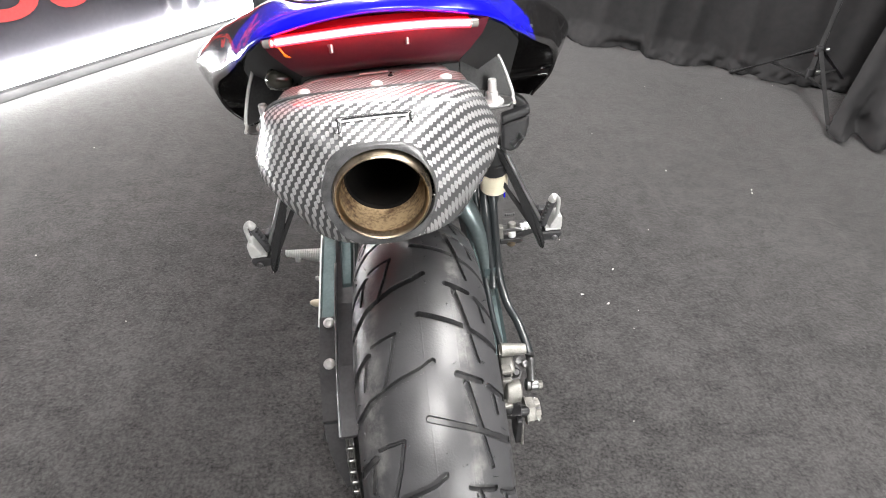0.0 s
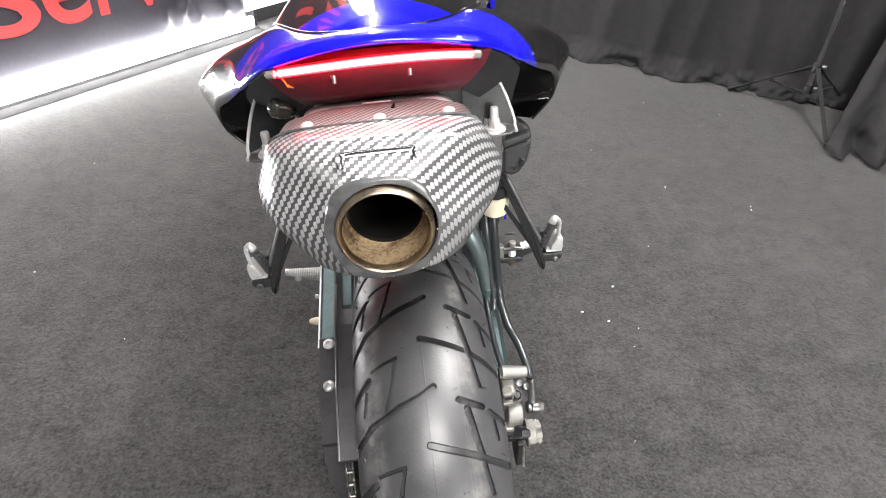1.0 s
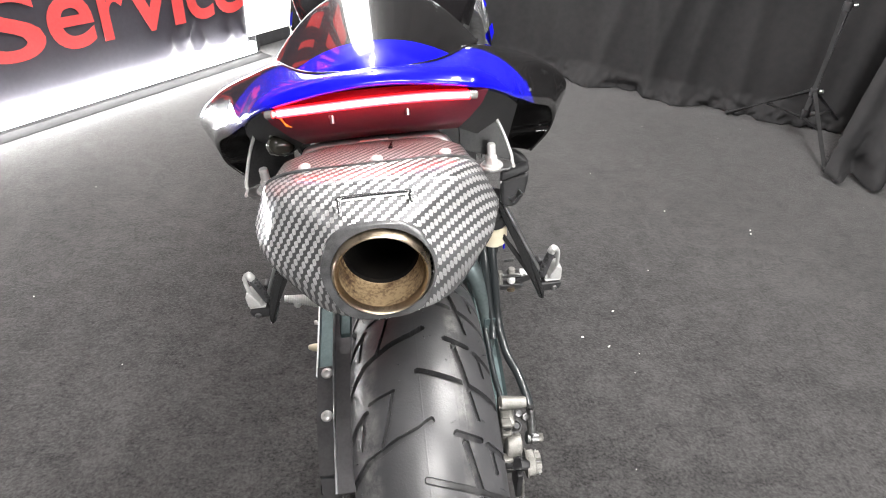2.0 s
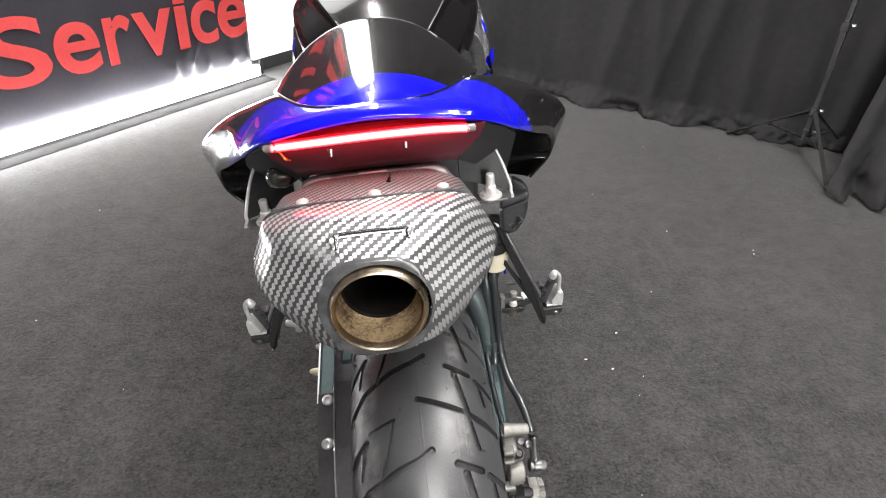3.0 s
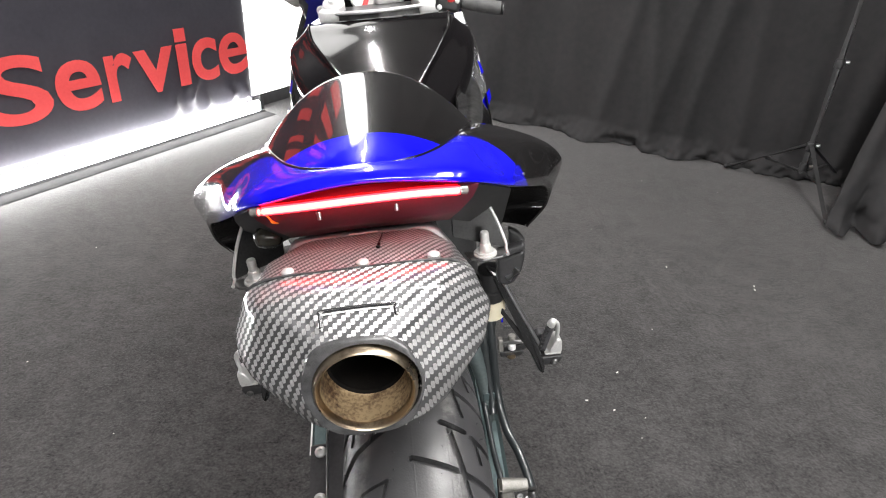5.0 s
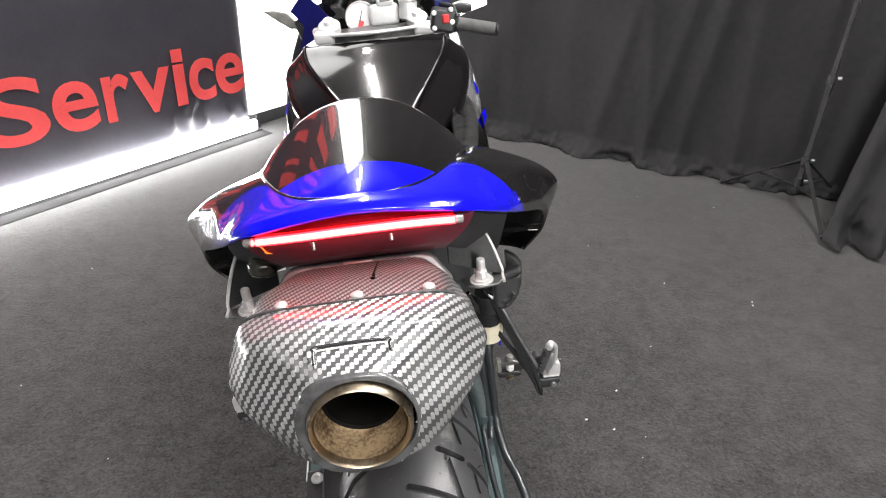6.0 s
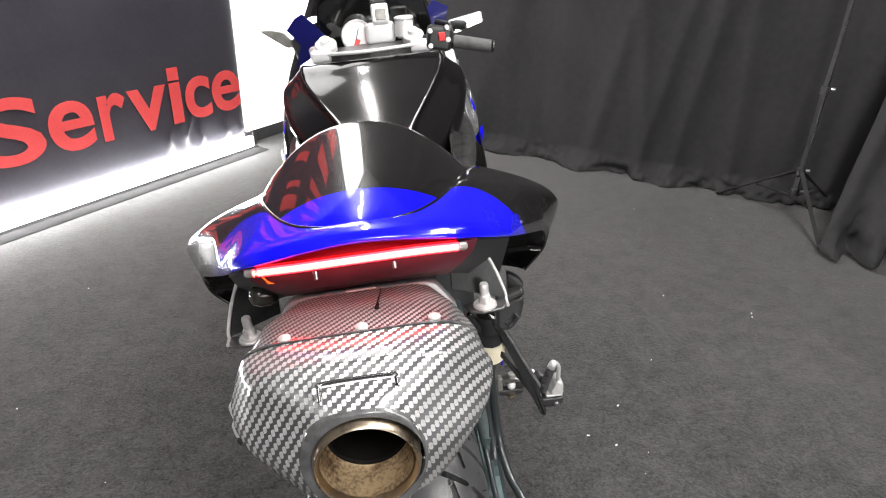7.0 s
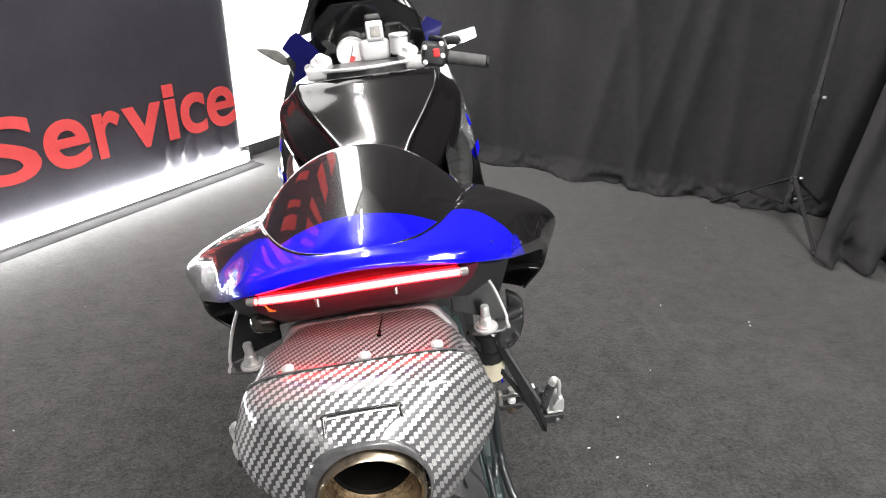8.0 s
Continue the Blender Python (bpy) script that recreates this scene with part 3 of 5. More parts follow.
def mirror(points):
    return [(-x, y, z) for x, y, z in points]


# exhaust silencer under the tail
EX = -0.0033


def hexa(y, top, wide, z_top, z_mid, low, z_low, n=72, power=0.20):
    """Rounded six-sided section at y: half widths at the top, the waist and the bottom."""
    base = [(-top, z_top), (top, z_top), (wide, z_mid), (low, z_low), (-low, z_low), (-wide, z_mid)]
    pts = []
    k = len(base)
    for i in range(k):
        a, b, c = Vector(base[i - 1]), Vector(base[i]), Vector(base[(i + 1) % k])
        p, q = b.lerp(a, power), b.lerp(c, power)
        m = n // k
        for j in range(m // 2):
            t = j / (m // 2)
            pts.append(p * (1 - t) ** 2 + b * 2 * t * (1 - t) + q * t * t)
        q2 = c.lerp(b, power)
        for j in range(m // 2):
            pts.append(q.lerp(q2, j / (m // 2)))
    return [(EX - 0.0022 + p.x, y, p.y) for p in pts]


def carbon_loft(sections, name, label, parent, cloth):
    me = bpy.data.meshes.new(name)
    n = len(sections[0])
    verts = [p for s in sections for p in s]
    faces, uvs = [], []
    # the cloth is laid over the shell from behind and above
    def lay(p):
        return (p[0] * 1.1, -0.75 * p[1] - 0.66 * p[2])

    for i in range(len(sections) - 1):
        for k in range(n):
            faces.append((i * n + k, i * n + (k + 1) % n, (i + 1) * n + (k + 1) % n, (i + 1) * n + k))
            uvs += [lay(sections[r][q]) for r, q in ((i, k), (i, (k + 1) % n), (i + 1, (k + 1) % n), (i + 1, k))]
    me.from_pydata(verts, [], faces)
    layer = me.uv_layers.new(name="UVMap")
    for i, c in enumerate(uvs):
        layer.data[i].uv = c
    for f in me.polygons:
        f.use_smooth = True
    me.materials.append(cloth)
    ob = new(name, me)
    ob.parent = parent
    return tagged(ob, label)


def match(sec, y, r, z):
    """A circle whose points lie in the directions of the section's points."""
    out = []
    for x, _, zz in sec:
        d = Vector((x - EX, zz - 0.893)).normalized()
        out.append((EX + d.x * r, y, z + d.y * r))
    return out


SEAM = -0.229
# end cap: rises to a crest, then six plane sides fall to the face round the outlet
CAP = [(SEAM, 0.064, 0.0815, 0.9390, 0.899, 0.046, 0.836, 0.27), (-0.236, 0.0625, 0.0808, 0.9406, 0.899, 0.045, 0.838, 0.26),
       (-0.250, 0.0575, 0.0765, 0.9437, 0.899, 0.0425, 0.8432, 0.25), (-0.2605, 0.0515, 0.0705, 0.9453, 0.899, 0.0395, 0.8500, 0.24),
       (-0.2640, 0.0485, 0.0675, 0.9457, 0.899, 0.0380, 0.8520, 0.23), (-0.2668, 0.0455, 0.0645, 0.9442, 0.899, 0.0362, 0.8535, 0.22),
       (-0.2750, 0.0360, 0.0550, 0.9393, 0.899, 0.0305, 0.8578, 0.22), (-0.2838, 0.0252, 0.0400, 0.9338, 0.8992, 0.0245, 0.8625, 0.34),
       (-0.2866, 0.0232, 0.0362, 0.9320, 0.8992, 0.0230, 0.8645, 0.40)]
cap_rings = [hexa(y, a, w, zt, zm, lo, zl, power=p) for y, a, w, zt, zm, lo, zl, p in CAP]
silencer = part("silencer_core", lathe(bmesh.new(), [(0.0, -0.02), (0.024, -0.02), (0.024, 0.10), (0.0, 0.10)], (EX, -0.17, 0.868), (0, 1, 0), 24), soot, bike, "sooty inner core of the silencer")
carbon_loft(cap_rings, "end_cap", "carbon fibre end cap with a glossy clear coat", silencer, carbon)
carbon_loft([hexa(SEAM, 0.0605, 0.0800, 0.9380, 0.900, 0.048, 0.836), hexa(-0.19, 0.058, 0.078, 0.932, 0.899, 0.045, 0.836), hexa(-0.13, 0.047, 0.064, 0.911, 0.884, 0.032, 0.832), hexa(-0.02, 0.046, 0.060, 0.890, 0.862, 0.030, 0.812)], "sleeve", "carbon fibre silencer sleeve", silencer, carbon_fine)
# dark face round the outlet, resin-rich and rough at its rim
rim = cap_rings[-1]
bm = bmesh.new()
loft(bm, [rim, [(x * 0.985 + EX * 0.015, -0.2886, 0.8992 + (z - 0.8992) * 0.985) for x, _, z in rim], [tuple(Vector(p).lerp(Vector(q), 0.5)) for p, q in zip([(x, -0.2893, z) for x, _, z in rim], match(rim, -0.2893, 0.0300, 0.8992))], match(rim, -0.2893, 0.0296, 0.8992), match(rim, -0.2860, 0.0288, 0.8992)], caps=False)
part("outlet_collar", bm, collar_grey, silencer, "dark grey face round the outlet")
flake_rng = random.Random(3)
bm = bmesh.new()
for k in range(46):
    a = flake_rng.uniform(0, math.tau)
    q = rim[int(a / math.tau * 72) % 72]
    c = Vector(q).lerp(Vector((EX, -0.2893, 0.8992)), flake_rng.uniform(0.0, 0.10)) + Vector((0, -0.0012, 0))
    box(bm, c, (flake_rng.uniform(0.0005, 0.0016), 0.0005, flake_rng.uniform(0.0004, 0.0012)), 0.0001, Matrix.Rotation(a, 4, "Y"), segments=1)
part("resin_fleck", bm, pale_alu, silencer, "pale worn flecks on the rim")["kind"] = "stuff"
# outlet ring, rolled edge
R = 0.0278
part("outlet", lathe(bmesh.new(), [(R + 0.0006, 0.02), (R + 0.0006, -0.001), (R - 0.0002, -0.0042), (R - 0.0012, -0.005), (R - 0.0022, -0.004), (R - 0.0027, 0.0), (R - 0.0034, 0.001)], (EX - 0.001, -0.289, 0.8992), (0, 1, 0), 64), gold_steel, silencer, "heat-tinted gold steel outlet ring")
part("bore", lathe(bmesh.new(), [(R - 0.0034, -0.0005), (R - 0.0036, 0.009), (R - 0.0038, 0.0185), (R - 0.0050, 0.0205)], (EX - 0.001, -0.289, 0.8992), (0, 1, 0), 64), tan_bore, silencer, "tan heat-stained bore of the outlet")
part("inner_pipe", lathe(bmesh.new(), [(R - 0.0035, 0.0210), (R - 0.0062, 0.0225), (R - 0.0066, 0.10), (0.0, 0.10)], (EX - 0.001, -0.289, 0.8992), (0, 1, 0), 48), soot, silencer, "sooty dark inside of the pipe")
# seam band and rivets
bm = bmesh.new()
loft(bm, [[(x, y, z) for x, _, z in hexa(0, 0.0622 + k, 0.0818 + k, 0.9398 + k, 0.899, 0.0462 + k, 0.8358 - k)] for y, k in ((SEAM + 0.0004, -0.001), (SEAM + 0.0004, 0.0002), (SEAM + 0.0014, 0.0), (SEAM + 0.0014, -0.0025))], caps=False)
part("seam_band", bm, collar_grey, silencer, "dark grey clamp band at the end cap seam")
for x, y, z in ((-0.043, SEAM + 0.0055, 0.9396), (0.002, SEAM + 0.0055, 0.9400), (0.045, SEAM + 0.0055, 0.9396)):
    part("rivet", lathe(bmesh.new(), [(0.0038, -0.002), (0.0038, 0.0), (0.0028, 0.0008), (0, 0.0011)], (EX + x, y, z), (0, 0, 1), 18), pale_alu, silencer)
# grey strap round the sleeve, and the lengthwise join on its top
bm = bmesh.new()
loft(bm, [hexa(y, 0.0495 + k, 0.0680 + k, 0.9105 + k, 0.884, 0.033 + k, 0.831 - k) for y, k in ((-0.1345, -0.002), (-0.1345, 0.0022), (-0.1330, 0.0034), (-0.1275, 0.0034), (-0.1260, 0.0022), (-0.1260, -0.002))], caps=False)
part("strap", bm, strap_grey, silencer, "grey metal strap round the sleeve")
part("strap_tag", box(bmesh.new(), (-0.006, -0.1345, 0.9142), (0.022, 0.003, 0.0014), 0.0005), pale_alu, silencer, "small pale tag on the strap")
part("sleeve_join", tube(bmesh.new(), [(EX + 0.0105, -0.196, 0.9334), (EX + 0.011, -0.188, 0.9320), (EX + 0.0117, -0.155, 0.9203), (EX + 0.012, -0.138, 0.9145)], [0.0016, 0.0010, 0.0007, 0.0006], 6), gloss_black, silencer, "dark lengthwise join")
# raised badge on the crest: a plain bar with two tapering legs
def on_cap(x, d):
    """A point on the top of the cap, d metres rearwards of the crest."""
    return Vector((EX + x, -0.2655 - d, 0.9450 - 0.54 * max(d, 0.0) + 0.10 * min(d, 0.0) + 0.0002))


BADGE = [(-0.0240, 0.0046), (-0.0222, 0.0012), (-0.0190, 0.0002), (0.0185, 0.0002), (0.0225, 0.0012), (0.0246, 0.0044), (0.0250, 0.0082), (0.0232, 0.0125), (0.0214, 0.0120), (0.0210, 0.0078), (0.0190, 0.0056), (-0.0178, 0.0056), (-0.0204, 0.0082), (-0.0200, 0.0140), (-0.0218, 0.0148), (-0.0246, 0.0094)]
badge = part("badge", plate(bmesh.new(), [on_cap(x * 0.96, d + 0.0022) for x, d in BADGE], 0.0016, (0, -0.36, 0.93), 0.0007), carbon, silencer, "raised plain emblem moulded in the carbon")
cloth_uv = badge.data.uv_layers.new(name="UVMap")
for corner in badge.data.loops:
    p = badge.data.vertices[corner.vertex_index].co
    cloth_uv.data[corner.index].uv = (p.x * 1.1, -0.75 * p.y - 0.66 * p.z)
rise = Vector((0, -0.36, 0.93)) * 0.0008
# dark and white lines draw the shade and glint of the badge's step
part("badge_edge", tube(bmesh.new(), spline([on_cap(x * 0.955, d + 0.0026) + rise for x, d in BADGE[8:14]], 4), 0.0011, 8), badge_grey, badge, "dark line drawn as the shade of the inner step")
part("badge_glint", tube(bmesh.new(), spline([on_cap(x * 0.925, d + 0.0040) + rise * 0.4 for x, d in BADGE[8:14]], 4), 0.0005, 6), white_alu, badge, "thin white line drawn as the glint of the inner step")


# tail skin: rear lip, crease, crown and seat line; the crease leaves the lip at the wings
LIP = [(0, -0.166, 0.966), (0.072, -0.156, 0.954), (0.110, -0.095, 0.921), (0.142, -0.0275, 0.8876), (0.176, 0.045, 0.852), (0.184, 0.080, 0.815), (0.163, 0.087, 0.786)]
CREASE = [(0, -0.1600, 0.9695), (0.072, -0.1490, 0.9585), (0.111, -0.090, 0.9270), (0.138, -0.0085, 0.9165), (0.178, 0.062, 0.887), (0.2135, 0.124, 0.846), (0.196, 0.135, 0.797)]
CROWN = [(0, -0.1505, 0.9705), (0.060, -0.136, 0.9625), (0.096, -0.050, 0.9440), (0.132, 0.030, 0.9190), (0.165, 0.095, 0.893), (0.190, 0.160, 0.858), (0.180, 0.18, 0.80)]
SEAT = [(0, -0.142, 0.9690), (0.036, -0.122, 0.9640), (0.074, -0.035, 0.9480), (0.098, 0.075, 0.919), (0.116, 0.16, 0.893), (0.130, 0.24, 0.860), (0.130, 0.26, 0.800)]


def half_spline(points, n):
    """From the middle outwards, level across the middle."""
    x, y, z = points[1]
    return spline([(-x, y, z)] + points, n)[n:]


def tail_skin():
    a, e, b, c = [half_spline(q, 14) for q in (LIP, CREASE, CROWN, SEAT)]
    cols = len(a)
    verts, faces, uvs, levels = [], [], [], []
    order = [(-1, i) for i in range(cols - 1, 0, -1)] + [(1, i) for i in range(cols)]
    for sign, i in order:
        side, top = (e[i] - a[i]), (c[i] - e[i])
        eps = min(0.0022, side.length * 0.3)
        ctrl = 2 * b[i] - (e[i] + c[i]) * 0.5
        row = [(a[i].lerp(e[i], t), t * 0.5) for t in (0.0, 0.33, 0.66)]
        row.append((e[i] - side.normalized() * eps, 0.48))
        for t in [0.02 + 0.98 * k / 12 for k in range(13)]:
            row.append((e[i] * (1 - t) ** 2 + ctrl * 2 * t * (1 - t) + c[i] * t * t, 0.5 + 0.5 * t))
        levels = [v for p, v in row]
        verts += [(sign * p.x, p.y, p.z) for p, v in row]
    k = len(levels)
    for q in range(len(order) - 1):
        for j in range(k - 1):
            faces.append((q * k + j, q * k + j + 1, (q + 1) * k + j + 1, (q + 1) * k + j))
            for qq, jj in ((q, j), (q, j + 1), (q + 1, j + 1), (q + 1, j)):
                uvs.append((order[qq][1] / (cols - 1), levels[jj]))
    me = bpy.data.meshes.new("tail_fairing")
    me.from_pydata(verts, [], faces)
    layer = me.uv_layers.new(name="UVMap")
    for i, c2 in enumerate(uvs):
        layer.data[i].uv = c2
    for f in me.polygons:
        f.use_smooth = True
    me.materials.append(tail_paint)
    ob = new("tail_fairing", me)
    ob.parent = bike
    s = ob.modifiers.new("shell", "SOLIDIFY")
    s.thickness, s.offset = 0.003, -1
    # panel joints across the blue band
    for sign, x in ((1, 0.0295), (-1, 0.0445)):
        i = min(range(cols), key=lambda q: abs(e[q].x - x))
        ctrl = 2 * b[i] - (e[i] + c[i]) * 0.5
        run = [a[i], e[i]] + [e[i] * (1 - t) ** 2 + ctrl * 2 * t * (1 - t) + c[i] * t * t for t in (0.1, 0.25, 0.4, 0.55, 0.7, 0.85, 1.0)]
        part("panel_joint", tube(bmesh.new(), [(sign * p.x, p.y, p.z) for p in run], 0.00045, 6), blue_dark, ob, "fine dark joint between panels")
    return tagged(ob, "glossy tail fairing, blue along the edge with black wings")


tail_skin()

# dark inner side of the wings: rolls in from the lip, then runs forward
bm = bmesh.new()
lip = half_spline(LIP, 8)
inner = half_spline([(0, -0.120, 0.945), (0.070, -0.105, 0.930), (0.095, -0.03, 0.885), (0.110, 0.04, 0.855), (0.120, 0.10, 0.830), (0.125, 0.13, 0.800), (0.120, 0.13, 0.775)], 8)
for sign in (1, -1):
    rings = []
    for p, q in zip(lip, inner):
        mid = p.lerp(q, 0.35) + Vector((0.004, 0.02, -0.006))
        rings.append([bm.verts.new((sign * v.x, v.y, v.z)) for v in [p + Vector((-0.0008, 0.001, -0.0005))] + [p * (1 - t) ** 2 + mid * 2 * t * (1 - t) + q * t * t for t in (0.15, 0.35, 0.6, 0.8, 1.0)]])
    for r0, r1 in zip(rings, rings[1:]):
        for k in range(len(r0) - 1):
            bm.faces.new((r0[k], r0[k + 1], r1[k + 1], r1[k]))
part("wing_liner", bm, gloss_black, bike, "black inner liner under the tail")

part("wing_screw", lathe(bmesh.new(), [(0.0016, 0), (0.0014, 0.0008), (0, 0.001)], (0.1362, -0.0378, 0.9056), (0.75, -0.35, 0.55), 12), steel, bike, "tiny bright screw in the wing")
# seat cowl
COWL = [(-0.1500, 0.007, 0.9712, 0.9716), (-0.1455, 0.020, 0.9702, 0.9735), (-0.135, 0.036, 0.9680, 0.9762), (-0.120, 0.048, 0.9650, 0.9784), (-0.095, 0.0615, 0.9610, 0.9808), (-0.05, 0.078, 0.9535, 0.9846), (0.0, 0.092, 0.943, 0.9885), (0.035, 0.099, 0.935, 0.9910), (0.048, 0.101, 0.931, 0.9912), (0.056, 0.102, 0.928, 0.9885), (0.062, 0.102, 0.924, 0.975), (0.066, 0.101, 0.905, 0.935), (0.068, 0.100, 0.88, 0.89)]
fine = spline([(y, half, base) for y, half, base, crown in COWL], 4)
crowns = spline([(y, crown, 0) for y, half, base, crown in COWL], 4)
sections = []
for q, cr in zip(fine, crowns):
    y, half, base, crown = q.x, q.y, q.z, cr.y
    row = []
    for k in range(41):
        s = math.sin((k / 40 * 2 - 1) * math.pi / 2)
        row.append((half * s, y, base + (crown - base) * (1 - abs(s) ** 2.2)))
    sections.append(row)
bm = bmesh.new()
loft(bm, sections, closed=False)
part("seat_cowl", solid(bm, 0.003), cowl_paint, bike, "glossy single-seat cowl, black with a blue rear")

# dark joint between the cowl and the tail
joint = [(-q.y, q.x, q.z + 0.0005) for q in fine[1:38]][::-1] + [(q.y, q.x, q.z + 0.0005) for q in fine[1:38]]
part("cowl_joint", tube(bmesh.new(), joint, 0.0014, 8), gloss_black, bike, "thin dark joint round the cowl")

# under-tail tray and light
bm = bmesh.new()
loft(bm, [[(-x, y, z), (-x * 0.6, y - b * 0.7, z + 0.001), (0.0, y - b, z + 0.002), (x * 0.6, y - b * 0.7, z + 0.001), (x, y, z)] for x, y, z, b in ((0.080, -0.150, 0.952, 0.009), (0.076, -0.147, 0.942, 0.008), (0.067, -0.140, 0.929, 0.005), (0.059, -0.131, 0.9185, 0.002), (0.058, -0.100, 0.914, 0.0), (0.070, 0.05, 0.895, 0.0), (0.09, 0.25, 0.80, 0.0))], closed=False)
part("under_tray", solid(bm, 0.003), tray_red_glow, bike, "under-tail tray below the lamp, with the lamp's red glow in its colour")
for s in (-1, 1):
    bm = bmesh.new()
    loft(bm, [[(s * 0.080, -0.1485, 0.951), (s * 0.059, -0.128, 0.9165)], [(s * 0.098, -0.120, 0.935), (s * 0.080, -0.085, 0.890)], [(s * 0.120, -0.05, 0.900), (s * 0.115, -0.02, 0.85)]], closed=False)
    part("side_tray", solid(bm, 0.003), matt_black, bike)
bar = spline([(-0.072, -0.1570, 0.9505), (-0.040, -0.1660, 0.9545), (-0.002, -0.1695, 0.9565), (0.038, -0.1665, 0.9550), (0.066, -0.1600, 0.9510)], 10)
tail_lamp = part("tail_lamp", tube(bmesh.new(), bar, 0.0030, 12), led_red, bike, "thin red LED tail light strip, lit")
part("led_core", tube(bmesh.new(), [(p.x * 0.99, p.y - 0.0022, p.z + 0.0008) for p in bar], 0.0021, 10), led_core, tail_lamp, "brightest line of the LED strip")
bm = bmesh.new()
loft(bm, [[(p.x, p.y + 0.004, p.z + 0.0030) for p in bar], [(p.x * 0.985, p.y + 0.010, min(p.z + 0.0095, 0.9625 - abs(p.x + 0.002) ** 2 * 1.6)) for p in bar]], closed=False)
part("lens", solid(bm, 0.002), red_lens, tail_lamp, "deep red lens strip above the light")
for p, q in ((bar[0], bar[1]), (bar[-1], bar[-2])):
    d = (p - q).normalized()
    part("end_cap", rod(bmesh.new(), p - d * 0.001, p + d * 0.006, 0.0031), lens_clear, tail_lamp, "clear plastic end")
for x, y, z in ((-0.032, -0.1500, 0.9465), (0.0215, -0.1500, 0.9470)):
    screw = part("screw", rod(bmesh.new(), (x, y + 0.002, z + 0.001), (x, y - 0.007, z - 0.002), 0.0030), steel, bike)
    part("shank", rod(bmesh.new(), (x, y - 0.006, z - 0.001), (x, y - 0.008, z - 0.007), 0.0016), steel, screw)
part("plate_lamp", box(bmesh.new(), (-0.081, -0.114, 0.909), (0.022, 0.020, 0.017), 0.007, pose(0, 0, 0, -35, 15, 20)), lens_olive, bike, "small smoky olive lens under the tail")
part("wire", tube(bmesh.new(), spline([(-0.069, -0.1535, 0.9470), (-0.0665, -0.1535, 0.9425), (-0.0652, -0.1530, 0.9398), (-0.0620, -0.1510, 0.9375)], 5), [0.0007] * 8 + [0.0010, 0.0011, 0.0011, 0.0010, 0.0007, 0.0006, 0.0005, 0.0004], 6), yellow_wire, bike, "loose yellow wire by the lamp")
# silencer brackets: folded steel angles with a bolt on the flange
BX = -0.0065
for s in (-1, 1):
    outline = [(0.070, 0.880), (0.070, 0.905), (0.083, 0.922), (0.0945, 0.917), (0.101, 0.905), (0.107, 0.891), (0.1130, 0.872), (0.1132, 0.866)]
    br = part("silencer_bracket", plate(bmesh.new(), [(BX + s * x, -0.090 - (0.905 - z) * 0.20, z) for x, z in outline], 0.003, (0, 1, 0), 0.0007), bracket_dark, bike, "folded dark steel bracket holding the silencer", smooth=False)
    part("flange", plate(bmesh.new(), [(BX + s * x, y, 0.8635) for x, y in ((0.078, -0.097), (0.1134, -0.097), (0.1134, -0.106), (0.109, -0.1115), (0.092, -0.1135), (0.082, -0.110))], 0.0024, (0, 0, 1), 0.0008), satin_steel, br, "grey steel flange", smooth=False)
    edge_pts = spline([(BX + s * x, y, z) for x, y, z in ((0.0950, -0.088, 0.917), (0.1015, -0.090, 0.905), (0.1076, -0.093, 0.891), (0.1136, -0.097, 0.872), (0.1139, -0.099, 0.866), (0.1137, -0.108, 0.865))], 6)
    part("rolled_edge", tube(bmesh.new(), edge_pts, 0.0014, 8), pale_alu, br, "bright bare edge")
    part("washer", lathe(bmesh.new(), [(0, 0), (0.0098, 0), (0.0098, 0.0012), (0, 0.0012)], (BX + s * 0.0953, -0.104, 0.8660), (0, 0, 1), 24), pale_alu, br)
    part("bolt", hex_bolt(bmesh.new(), (BX + s * 0.0953, -0.104, 0.8672), (0, 0, 1), 0.0053, 0.009), pale_alu, br)
    part("stud", tube(bmesh.new(), [(BX + s * 0.0953, -0.104, 0.8755 + 0.0010 * k) for k in range(12)], [0.0035 + 0.0004 * (k % 2) for k in range(11)] + [0.0032], 12), pale_alu, br, "threaded end")

# rear wheel
AXLE = 0.315
TX, TYRE_R, TYRE_HALF, TYRE_DROP = 0.003, 0.315, 0.0845, 0.064
PERIODS = 17
STEP = 360.0 / PERIODS
# grooves of one pitch of the tread: degrees round the wheel, metres across, half width
TREAD = [
    ([(63.7, 0.008), (62.2, -0.005), (60.6, -0.030), (59.2, -0.045), (57.7, -0.062), (53.0, -0.083)], 0.0034),
    ([(70.7, -0.030), (64.9, -0.037), (59.6, -0.046)], 0.0017),
    ([(70.7, -0.030), (69.9, -0.048), (69.3, -0.057)], 0.0017),
    ([(67.6, -0.062), (65.6, -0.073), (63.0, -0.083)], 0.0034),
    ([(67.5, -0.0635), (60.5, -0.068)], 0.0017),
    ([(74.1, -0.0015), (71.7, 0.0377), (70.7, 0.051), (69.0, 0.0676), (66.5, 0.087)], 0.0034),
    ([(82.0, 0.0335), (80.4, 0.0569)], 0.0034),
    ([(80.2, 0.0413), (71.0, 0.0511)], 0.0031),
    ([(70.7, 0.051), (63.4, 0.0581)], 0.0018),
    ([(79.4, 0.0655), (76.8, 0.082)], 0.0031),
    ([(79.3, 0.0674), (73.6, 0.0711)], 0.0016),
]


